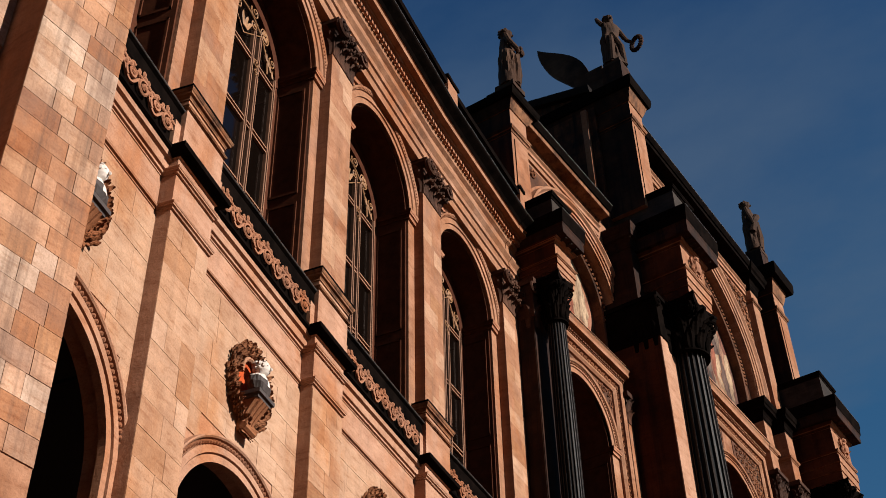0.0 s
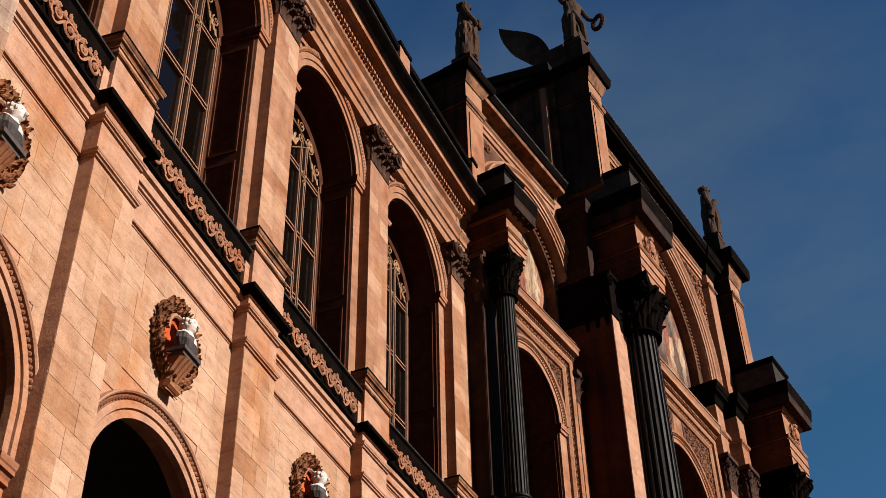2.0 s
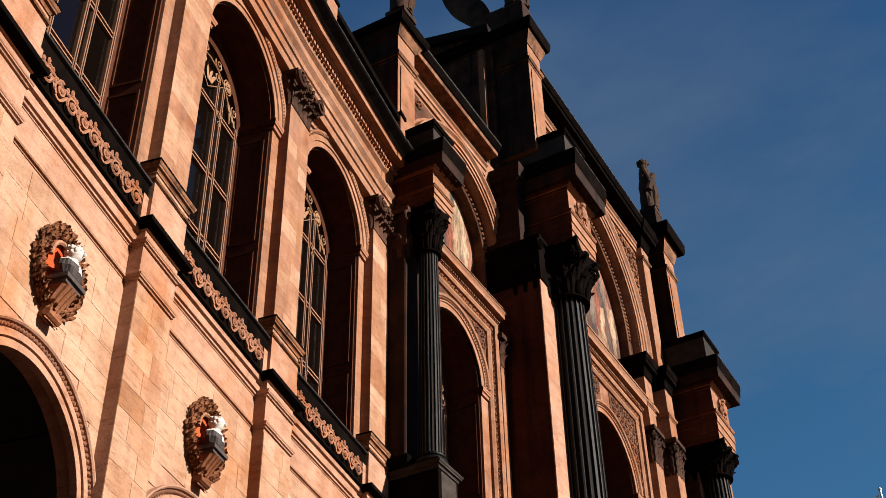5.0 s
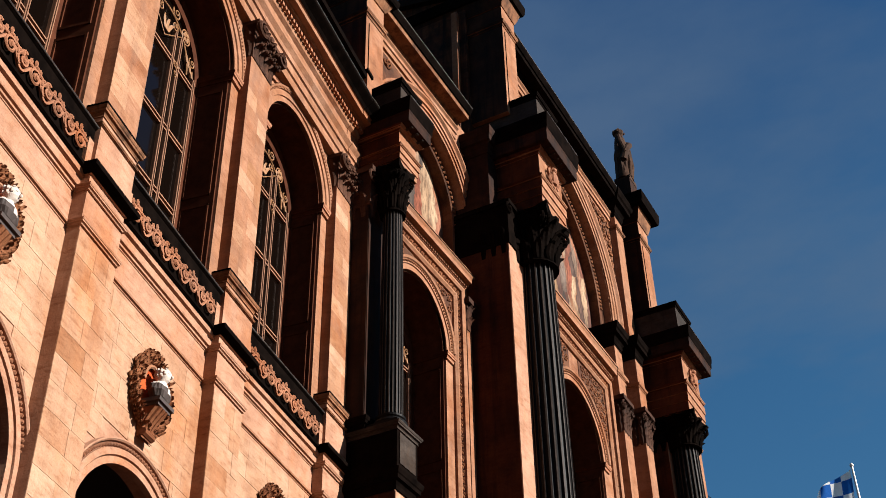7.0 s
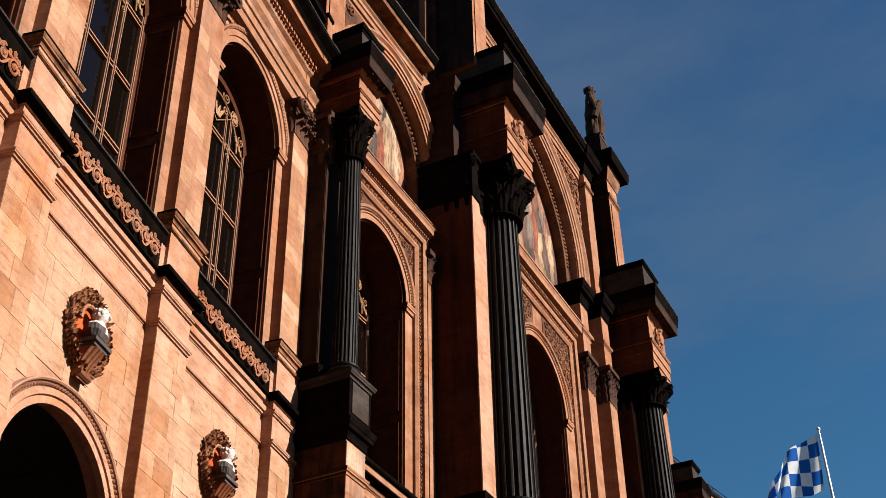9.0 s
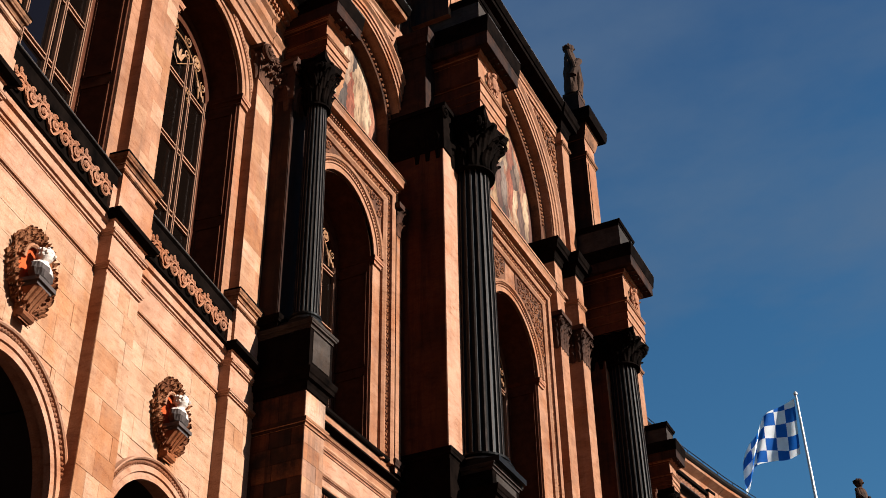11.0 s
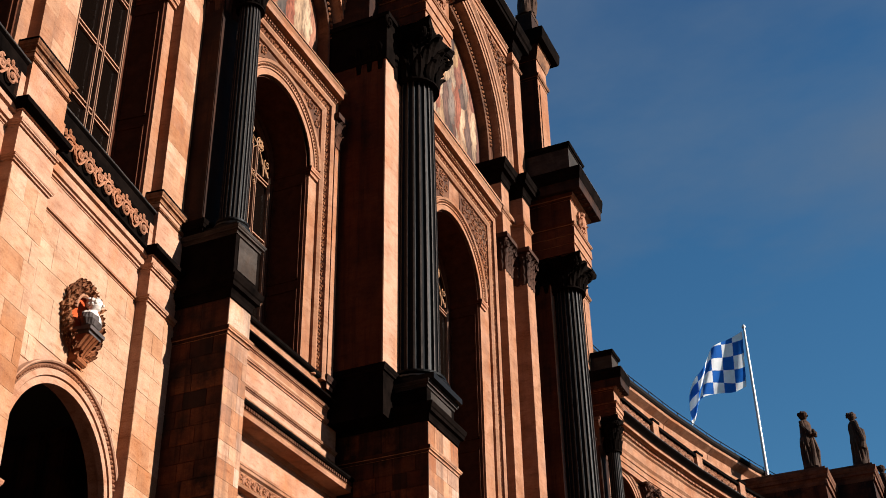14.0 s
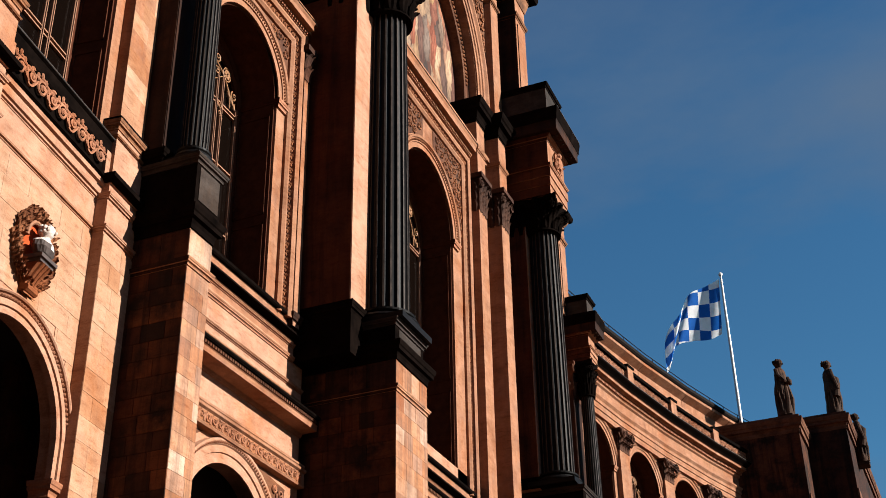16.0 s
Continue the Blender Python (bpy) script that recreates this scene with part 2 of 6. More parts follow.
def cloth_material(name, col):
    """Thin woven cloth that lets light through."""
    m, nt, b = _nodes(name)
    geo = nt.nodes.new("ShaderNodeNewGeometry")
    n = _noise(nt, 3.0, 5.0, 0.6, geo.outputs["Position"])
    r = _ramp(nt, n.outputs["Fac"], [(0.3, tuple(c * 0.88 for c in col)), (0.7, tuple(c * 1.08 for c in col))])
    nt.links.new(r.outputs["Color"], b.inputs["Base Color"])
    b.inputs["Roughness"].default_value = 0.85
    b.inputs["Specular IOR Level"].default_value = 0.1
    tr = nt.nodes.new("ShaderNodeBsdfTranslucent")
    nt.links.new(r.outputs["Color"], tr.inputs["Color"])
    mx = nt.nodes.new("ShaderNodeMixShader")
    mx.inputs["Fac"].default_value = 0.5
    nt.links.new(b.outputs["BSDF"], mx.inputs[1])
    nt.links.new(tr.outputs["BSDF"], mx.inputs[2])
    nt.links.new(mx.outputs["Shader"], nt.nodes["Material Output"].inputs["Surface"])
    return m


M_FLAGW = cloth_material("white flag cloth", (0.84, 0.82, 0.80))
M_FLAGB = cloth_material("blue flag cloth", (0.015, 0.115, 0.42))


def glass_material():
    m, nt, b = _nodes("window glass")
    b.inputs["Base Color"].default_value = (0.0025, 0.0014, 0.001, 1)
    b.inputs["Roughness"].default_value = 0.06
    b.inputs["IOR"].default_value = 1.5
    b.inputs["Specular IOR Level"].default_value = 0.15
    geo = nt.nodes.new("ShaderNodeNewGeometry")
    n = _noise(nt, 1.1, 2.0, 0.5, geo.outputs["Position"])
    bp = nt.nodes.new("ShaderNodeBump")
    bp.inputs["Strength"].default_value = 0.08
    bp.inputs["Distance"].default_value = 0.02
    nt.links.new(n.outputs["Fac"], bp.inputs["Height"])
    nt.links.new(bp.outputs["Normal"], b.inputs["Normal"])
    return m


M_GLASS = glass_material()


def mosaic_material():
    """Tesserae in patches of cream, red, ochre and slate, drawn out upright."""
    m, nt, b = _nodes("mosaic tesserae")
    geo = nt.nodes.new("ShaderNodeNewGeometry")
    pos = geo.outputs["Position"]
    mp = nt.nodes.new("ShaderNodeMapping")
    mp.inputs["Scale"].default_value = (1.0, 2.2, 0.62)
    warp = _noise(nt, 1.6, 4.0, 0.6, pos)
    wp = _mix(nt, "ADD", 0.55, pos, warp.outputs["Color"])
    nt.links.new(wp.outputs["Color"], mp.inputs["Vector"])
    cell = nt.nodes.new("ShaderNodeTexVoronoi")
    cell.inputs["Scale"].default_value = 1.15
    nt.links.new(mp.outputs["Vector"], cell.inputs["Vector"])
    one = nt.nodes.new("ShaderNodeSeparateXYZ")
    nt.links.new(cell.outputs["Color"], one.inputs["Vector"])
    pal0 = _ramp(nt, one.outputs["X"], [(0.05, (0.063, 0.048, 0.040)), (0.20, (0.196, 0.062, 0.036)), (0.34, (0.247, 0.150, 0.088)), (0.48, (0.333, 0.230, 0.148)),
                                        (0.60, (0.138, 0.100, 0.080)), (0.72, (0.265, 0.145, 0.064)), (0.84, (0.207, 0.080, 0.048)), (0.95, (0.299, 0.205, 0.136))])
    edge = _ramp(nt, cell.outputs["Distance"], [(0.25, (1.05, 1.05, 1.05)), (0.75, (0.45, 0.42, 0.42))])
    pal1 = _mix(nt, "MULTIPLY", 0.8, pal0.outputs["Color"], edge.outputs["Color"])
    fold = _noise(nt, 5.0, 5.0, 0.65, pos, (1, 3.0, 0.7))
    fr = _ramp(nt, fold.outputs["Fac"], [(0.36, (0.45, 0.42, 0.42)), (0.5, (1, 1, 1)), (0.66, (1.25, 1.22, 1.18))])
    pal = _mix(nt, "MULTIPLY", 0.9, pal1.outputs["Color"], fr.outputs["Color"])
    vo = nt.nodes.new("ShaderNodeTexVoronoi")
    vo.inputs["Scale"].default_value = 26.0
    nt.links.new(pos, vo.inputs["Vector"])
    t = _ramp(nt, vo.outputs["Distance"], [(0.0, (1.1, 1.1, 1.1)), (0.6, (0.75, 0.75, 0.75))])
    c = _mix(nt, "MULTIPLY", 0.6, pal.outputs["Color"], t.outputs["Color"])
    nt.links.new(c.outputs["Color"], b.inputs["Base Color"])
    b.inputs["Roughness"].default_value = 0.75
    b.inputs["Specular IOR Level"].default_value = 0.06
    return m


M_MOSAIC = mosaic_material()

# ---- mesh helpers: local x runs along the facade, y outwards, z up ----
def thing(name, m, label, category, group="", kind=""):
    e = new(name)
    e.empty_display_size = 0.3
    e.matrix_world = m
    return tagged(e, label, category, group, kind)


def part(name, bm, material, parent, label="", smooth=False):
    me = bpy.data.meshes.new(name)
    bm.normal_update()
    bm.to_mesh(me)
    bm.free()
    me.materials.append(material)
    if smooth:
        for p in me.polygons:
            p.use_smooth = True
    ob = new(name, me)
    if parent is not None:
        ob.parent = parent
    if label:
        ob["label"] = label
    return ob


def quads(bm, rings, closed=False, cap=False):
    """Skins a list of rings of points."""
    vs = [[bm.verts.new(p) for p in r] for r in rings]
    n = len(vs[0])
    for a, b in zip(vs, vs[1:]):
        for i in range(n if closed else n - 1):
            j = (i + 1) % n
            try:
                bm.faces.new((a[i], a[j], b[j], b[i]))
            except ValueError:
                pass
    if cap:
        bm.faces.new(list(reversed(vs[0])))
        bm.faces.new(vs[-1])
    return vs


def fix(bm):
    bmesh.ops.recalc_face_normals(bm, faces=bm.faces[:])
    return bm


def box(bm, x0, x1, y0, y1, z0, z1):
    r = lambda z: [(x0, y0, z), (x1, y0, z), (x1, y1, z), (x0, y1, z)]
    quads(bm, [r(z0), r(z1)], closed=True, cap=True)


def bevel_box(bm, x0, x1, y0, y1, z0, z1, e=0.015):
    """A block with worn front and end edges."""
    def r(z, k):
        return [(x0 + k, y0, z), (x1 - k, y0, z), (x1, y0 + e, z), (x1, y1 - e, z), (x1 - e, y1, z), (x0 + e, y1, z), (x0, y1 - e, z), (x0, y0 + e, z)]
    quads(bm, [r(z0, e), r(z1, e)], closed=True, cap=True)


def prism(bm, prof, x0, x1, m0=0.0, m1=0.0):
    """A moulding: profile of (y, z) from top to bottom along x; m0, m1 shift the ends outwards with y (mitres)."""
    y_min = min(p[0] for p in prof)
    quads(bm, [[(x0 - m0 * (y - y_min), y, z) for y, z in prof], [(x1 + m1 * (y - y_min), y, z) for y, z in prof]], closed=True, cap=True)


def cornice(y, z0, z1, out):
    """A stepped and curved cornice profile, rising and coming forward, on a wall whose face is at y."""
    h = z1 - z0
    p = [(y - 0.05, z0), (y + 0.02, z0), (y + out * 0.14, z0 + h * 0.12), (y + out * 0.14, z0 + h * 0.24), (y + out * 0.34, z0 + h * 0.42),
         (y + out * 0.70, z0 + h * 0.46), (y + out * 0.72, z0 + h * 0.66), (y + out * 0.86, z0 + h * 0.72), (y + out, z0 + h * 0.92), (y + out, z1), (y - 0.05, z1 + 0.02)]
    return p


def ressault(bm, prof, x0, x1, y_back):
    """A moulding that runs round a projecting block: front and both returns, mitred."""
    f = [(y, z) for y, z in prof]
    base = sorted(p[0] for p in prof)[0] + 0.05
    rings = []
    rings.append([(x0 - (y - base), y_back, z) for y, z in f])
    rings.append([(x0 - (y - base), y, z) for y, z in f])
    rings.append([(x1 + (y - base), y, z) for y, z in f])
    rings.append([(x1 + (y - base), y_back, z) for y, z in f])
    quads(bm, rings, closed=True, cap=True)


def arc(cx, zs, r, n=28, a0=0.0, a1=math.pi):
    return [(cx + r * math.cos(a0 + (a1 - a0) * i / n), zs + r * math.sin(a0 + (a1 - a0) * i / n)) for i in range(n + 1)]


def arch_wall(bm, x0, x1, z0, z1, cx, r, zs, zb, y0, y1, n=28):
    """A wall from z0 to z1 with an arched opening down to zb, from its back y0 to its face y1."""
    polys = []
    if zb > z0 + 1e-4:
        polys.append([(x0, z0), (x1, z0), (x1, zb), (x0, zb)])
    polys.append([(x0, zb), (cx - r, zb), (cx - r, zs), (x0, zs)])
    polys.append([(cx + r, zb), (x1, zb), (x1, zs), (cx + r, zs)])
    polys.append([(x0, zs), (cx - r, zs), (cx - r, z1), (x0, z1)])
    polys.append([(cx + r, zs), (x1, zs), (x1, z1), (cx + r, z1)])
    a = arc(cx, zs, r, n)
    for p, q in zip(a, a[1:]):
        polys.append([q, p, (p[0], z1), (q[0], z1)])
    for poly in polys:
        bm.faces.new([bm.verts.new((x, y1, z)) for x, z in poly])
        bm.faces.new([bm.verts.new((x, y0, z)) for x, z in reversed(poly)])
    path = [(cx + r, zb)] + a + [(cx - r, zb)]
    for p, q in zip(path, path[1:]):
        bm.faces.new([bm.verts.new(v) for v in ((p[0], y1, p[1]), (q[0], y1, q[1]), (q[0], y0, q[1]), (p[0], y0, p[1]))])
    for xa in (x0, x1):
        bm.faces.new([bm.verts.new(v) for v in ((xa, y0, z0), (xa, y1, z0), (xa, y1, z1), (xa, y0, z1))])
    for za in (z0, z1):
        bm.faces.new([bm.verts.new(v) for v in ((x0, y0, za), (x1, y0, za), (x1, y1, za), (x0, y1, za))])
    if zb > z0 + 1e-4:
        bm.faces.new([bm.verts.new(v) for v in ((cx - r, y0, zb), (cx + r, y0, zb), (cx + r, y1, zb), (cx - r, y1, zb))])
    bmesh.ops.remove_doubles(bm, verts=bm.verts[:], dist=1e-4)
    fix(bm)


def sweep(bm, prof, path, closed=False):
    """Sweeps a profile of (outward offset in the plane, y) along a path of (x, z) whose outward side is to the right of travel."""
    rings = []
    n = len(path)
    for i, (x, z) in enumerate(path):
        a = path[max(i - 1, 0)] if not closed else path[i - 1]
        b = path[min(i + 1, n - 1)] if not closed else path[(i + 1) % n]
        d1 = Vector((x - a[0], z - a[1]))
        d2 = Vector((b[0] - x, b[1] - z))
        if d1.length < 1e-6:
            d1 = d2
        if d2.length < 1e-6:
            d2 = d1
        d1.normalize()
        d2.normalize()
        t = d1 + d2
        t.normalize()
        k = 1.0 / max(0.3, t.dot(d1))
        nx, nz = t[1] * k, -t[0] * k
        rings.append([(x + nx * o, y, z + nz * o) for o, y in prof])
    if closed:
        rings.append(rings[0])
    quads(bm, rings, closed=True, cap=not closed)


def arch_path(cx, zs, r, zb, n=28):
    """From the right foot over the arch to the left foot."""
    return ([(cx + r, zb)] if zb < zs - 1e-4 else []) + arc(cx, zs, r, n) + ([(cx - r, zb)] if zb < zs - 1e-4 else [])


def lathe(bm, prof, n=24, cx=0.0, cy=0.0):
    quads(bm, [[(cx + r * math.cos(2 * math.pi * i / n), cy + r * math.sin(2 * math.pi * i / n), z) for i in range(n)] for r, z in prof], closed=True, cap=True)


def tube(bm, pts, r, n=6, r_end=None):
    """A tube along 3D points."""
    rings = []
    pts = [Vector(p) for p in pts]
    m = len(pts)
    up = Vector((0.123, 0.97, 0.21)).normalized()
    for i, p in enumerate(pts):
        t = (pts[min(i + 1, m - 1)] - pts[max(i - 1, 0)]).normalized()
        u = t.cross(up)
        if u.length < 1e-3:
            u = t.cross(Vector((1, 0, 0)))
        u.normalize()
        v = t.cross(u)
        rad = r if r_end is None else r + (r_end - r) * i / (m - 1)
        rings.append([tuple(p + u * rad * math.cos(2 * math.pi * k / n) + v * rad * math.sin(2 * math.pi * k / n)) for k in range(n)])
    quads(bm, rings, closed=True, cap=True)


def blob(bm, c, r, n=6, seed=0):
    """A small lumpy bead with half-axes r."""
    rx, ry, rz = r if isinstance(r, tuple) else (r, r, r)
    rings = []
    for j in range(1, 5):
        a = math.pi * j / 5
        rings.append([(c[0] + rx * math.sin(a) * math.cos(2 * math.pi * i / n), c[1] + ry * math.sin(a) * math.sin(2 * math.pi * i / n), c[2] + rz * math.cos(a)) for i in range(n)])
    quads(bm, rings, closed=True, cap=True)


def leaf(bm, base, side, out, up, w, h, curl):
    """An acanthus leaf: rises along up, bends out at the tip; side is its width's direction."""
    base, side, out, up = Vector(base), Vector(side), Vector(out), Vector(up)
    rows = []
    for i in range(6):
        t = i / 5
        ww = w * (0.55 + 0.75 * t - 1.05 * t * t * t) * 0.5 + 0.004
        p = base + up * (h * (t - 0.28 * max(0, t - 0.7) / 0.3 * (t - 0.5))) + out * (curl * t ** 2.5 + 0.012)
        sag = 0.22 * ww
        rows.append([tuple(p - side * ww - out * sag), tuple(p - side * ww * 0.5 + out * sag * 0.6), tuple(p), tuple(p + side * ww * 0.5 + out * sag * 0.6), tuple(p + side * ww - out * sag)])
    quads(bm, rows)
    quads(bm, [[(q[0] - out[0] * 0.03, q[1] - out[1] * 0.03, q[2] - 0.005) for q in reversed(r)] for r in rows])


def spiral(bm, cx, cz, y, r0, turns, start, sense, rad, n=26, lift=0.0):
    pts = []
    for i in range(n):
        t = i / (n - 1)
        a = start + sense * turns * 2 * math.pi * t
        r = r0 * (1 - 0.86 * t)
        pts.append((cx + r * math.cos(a), y + lift * t, cz + r * math.sin(a)))
    tube(bm, pts, rad, 5, rad * 0.8)


def shade_side(ob, soot=None):
    """The side towards the near wing gets a dark material, its shade painted on."""
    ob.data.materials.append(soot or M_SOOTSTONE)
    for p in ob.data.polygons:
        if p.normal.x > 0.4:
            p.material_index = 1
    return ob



def shade_reveal(ob):
    """The part of an impost inside the reveal is darkened as shade, like the lining."""
    ob.data.materials.append(M_SHADELINING)
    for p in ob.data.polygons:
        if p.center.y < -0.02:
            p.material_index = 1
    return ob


# ---- plan: the two wings lie on one great circle, the middle block across its axis ----
CX, YC, RW = 86.5, 33.2, 99.40
BAY = 4.2


def wing(s, far=False, d=0.0):
    """Frame on the wing's wall at the arc length s from the axis."""
    a = s / 99.2
    if far:
        a = -a
    r = RW - d
    dx, dy = (-0.5, 3.75) if far else (0.0, 0.0)
    return pose(CX - r * math.cos(a) + dx, YC - r * math.sin(a) + dy, 0, 0, 0, math.degrees(a) - 90)


def front(x, y):
    """Frame on the middle block's wall."""
    return pose(x, y, 0, 0, 0, -90)


# unseen ground, its red-brown picked to warm the bounced light
bm = bmesh.new()
box(bm, -600, 600, -600, 600, -0.3, 0.0)
tagged(part("ground", bm, M_GROUND, None), "unseen ground before the long facade, red-brown for warm bounced light", "ground", kind="structure")

# unseen walls added behind and beside the camera to block sky and warm the fill
for nm, b in (("wall_surround_east", (62, 64, -90, 170, 0, 12)), ("wall_surround_south", (-4, 62, -14, -12, 0, 34)), ("wall_surround_north", (-10, 62, 168, 170, 0, 16))):
    bm = bmesh.new()
    box(bm, *b)
    tagged(part(nm, bm, M_SKYBLOCK, None), "unseen plain wall added to block sky fill and bounce red", "wall", kind="structure")

# ---- wing bays ----
PIL_W = 1.0


def ashlar(parent, x0, x1, z0, z1, y, mat, course=0.43, long=0.95, skip=None, seed=1, mesh=None, name="stone_block"):
    """Courses of separate blocks, 12 mm proud, with open joints; skip(xa, xb, za, zb) leaves a block out or trims it."""
    rnd = random.Random(seed)
    n = max(1, round((z1 - z0) / course))
    h = (z1 - z0) / n
    for k in range(n):
        za, zb = z0 + k * h, z0 + (k + 1) * h
        x = x0
        first = True
        while x < x1 - 1e-3:
            w = long * rnd.uniform(0.55, 1.25)
            if first and k % 2:
                w *= 0.55
            first = False
            xb = x + w
            if x1 - xb < 0.28:
                xb = x1
            for xa_, xb_ in (skip(x, xb, za, zb) if skip else [(x, xb)]):
                if xb_ - xa_ < 0.06:
                    continue
                ob = new(name, mesh)
                ob.parent = parent
                ob.location = ((xa_ + xb_) / 2, y + rnd.uniform(-0.002, 0.002), (za + zb) / 2)
                ob.scale = (xb_ - xa_ - 0.003, 1, h - 0.003)
            x = xb


def block_mesh(mat):
    """A unit block face 30 mm deep with chamfered edges."""
    bm = bmesh.new()
    e = 0.003
    r = lambda k, y: [(-0.5 + k, y, -0.5 + k), (0.5 - k, y, -0.5 + k), (0.5 - k, y, 0.5 - k), (-0.5 + k, y, 0.5 - k)]
    quads(bm, [r(0, -0.03), r(0, 0.004), r(e, 0.012)], closed=True, cap=True)
    fix(bm)
    me = bpy.data.meshes.new("stone_block")
    bm.to_mesh(me)
    bm.free()
    me.materials.append(mat)
    return me


BLOCK = block_mesh(M_BLOCK)
WALLBLOCK = block_mesh(M_WALL)
PIERBLOCK = block_mesh(M_PIER)
SIDEBLOCK = block_mesh(M_SOOTDARK)


def outside_arch(cx, r, zs, zb):
    """Trims blocks at an arched opening."""
    def f(xa, xb, za, zc):
        zm = max(za - zs, 0.0)
        if zc <= zb or zm >= r:
            return [(xa, xb)]
        half = math.sqrt(max(r * r - zm * zm, 0.0))
        out = []
        if xa < cx - half:
            out.append((xa, min(xb, cx - half)))
        if xb > cx + half:
            out.append((max(xa, cx + half), xb))
        return out
    return f


LOW = dict(r=1.40, zs=8.88, zb=3.2)
UP = dict(r=1.38, zs=19.6, zb=14.5)


def egg_row(bm, path, y, step=0.085, r=(0.03, 0.035, 0.035)):
    """Beads along a path of (x, z)."""
    acc = 0.0
    for (x0, z0), (x1, z1) in zip(path, path[1:]):
        L = math.hypot(x1 - x0, z1 - z0)
        while acc < L:
            t = acc / L
            blob(bm, (x0 + (x1 - x0) * t, y, z0 + (z1 - z0) * t), r, 5)
            acc += step
        acc -= L


def bay_lower(m):
    w = thing("wall", m, "ashlar sandstone arcade wall with a round arch, warm and weathered", "wall", "arcade bays", "structure")
    hw = BAY / 2
    bm = bmesh.new()
    arch_wall(bm, -hw, hw, 0.0, 13.45, 0, LOW["r"] + 0.10, LOW["zs"], LOW["zb"], -0.3, 0.0)
    part("wall_core", bm, M_PALE, w)
    # archivolt
    bm = bmesh.new()
    r = LOW["r"]
    sweep(bm, [(0.0, -0.07), (0.0, 0.03), (0.10, 0.03), (0.105, 0.008), (0.115, 0.008), (0.12, 0.055), (0.215, 0.055), (0.22, 0.01), (0.30, 0.01), (0.305, 0.08), (0.325, 0.10), (0.345, 0.10), (0.355, 0.0), (0.32, -0.07)], arch_path(0, LOW["zs"], r, 8.35, 40))
    fix(bm)
    part("archivolt", bm, M_PALE, w)
    bm = bmesh.new()
    egg_row(bm, [(r + 0.26, 8.4)] + arc(0, LOW["zs"], r + 0.26, 60) + [(-r - 0.26, 8.4)], 0.035, 0.075, (0.032, 0.045, 0.032))
    part("bead_moulding", bm, M_CARVE, w)
    for sx in (-1, 1):
        bm = bmesh.new()
        xa, xb = sorted((sx * (r - 0.02), sx * (r + 0.33)))
        ressault(bm, cornice(0.03, 8.12, 8.36, 0.10), xa + 0.03, xb, -0.28)
        fix(bm)
        part("impost", bm, M_CARVE, w)
    # string course and the mouldings under the cornice
    bm = bmesh.new()
    prism(bm, [(-0.3, 12.715), (0.012, 12.715), (0.015, 12.735), (0.045, 12.745), (0.05, 12.775), (0.012, 12.785), (-0.3, 12.79)], -hw, hw)
    fix(bm)
    part("string_course", bm, M_STONE, w, "weathered string course")
    bm = bmesh.new()
    prism(bm, [(-0.3, 13.32), (0.012, 13.32), (0.015, 13.34), (0.045, 13.35), (0.05, 13.38), (0.03, 13.385), (0.03, 13.40), (0.075, 13.41), (0.08, 13.43), (0.08, 13.55), (0.13, 13.57), (0.14, 13.65), (-0.3, 13.66)], -hw, hw)
    fix(bm)
    part("bed_moulding", bm, M_PALE, w)
    bm = bmesh.new()
    prism(bm, [(-0.3, 13.652), (0.16, 13.652), (0.19, 13.67), (0.19, 13.72), (-0.3, 13.75)], -hw, hw)
    fix(bm)
    part("cornice", bm, M_BLACK, w, "soot-blackened projecting cornice")
    return w


def bay_upper(m):
    hw = BAY / 2
    w = thing("wall", m, "smooth sandstone upper wall with a tall arched window opening", "wall", "arcade bays", "structure")
    r, zs, zb = UP["r"], UP["zs"], UP["zb"]
    bm = bmesh.new()
    arch_wall(bm, -hw, hw, 13.6, 21.35, 0, r, zs, zb, -0.95, 0.0)
    part("wall_core", bm, M_STONE, w)
    bm = bmesh.new()
    sweep(bm, [(0.0, -0.3), (0.0, 0.03), (0.12, 0.03), (0.13, 0.06), (0.26, 0.06), (0.27, 0.09), (0.35, 0.12), (0.37, 0.0), (0.3, -0.3)], arch_path(0, zs, r, zs))
    fix(bm)
    part("archivolt", bm, M_STONE, w)
    bm = bmesh.new()
    egg_row(bm, arc(0, zs, r + 0.30, 60), 0.085, 0.075, (0.026, 0.04, 0.028))
    part("bead_moulding", bm, M_CARVE, w)
    for sx in (-1, 1):
        bm = bmesh.new()
        xa, xb = sorted((sx * (r - 0.06), sx * (r + 0.36)))
        ressault(bm, cornice(0.03, zs - 0.22, zs - 0.02, 0.08), xa + 0.03, xb - 0.03, -0.68)
        fix(bm)
        shade_reveal(part("impost", bm, M_CARVE, w))
        bm = bmesh.new()
        tri = arc(0, zs, r + 0.40, 8, math.radians(50), math.radians(78)) 
        quads(bm, [[(sx * x, 0.05, z) for x, z in tri], [(sx * min(1.45, x + 0.35), 0.05, 21.05) for x, z in tri]])
        part("spandrel_relief", bm, M_CARVE, w)
    return w


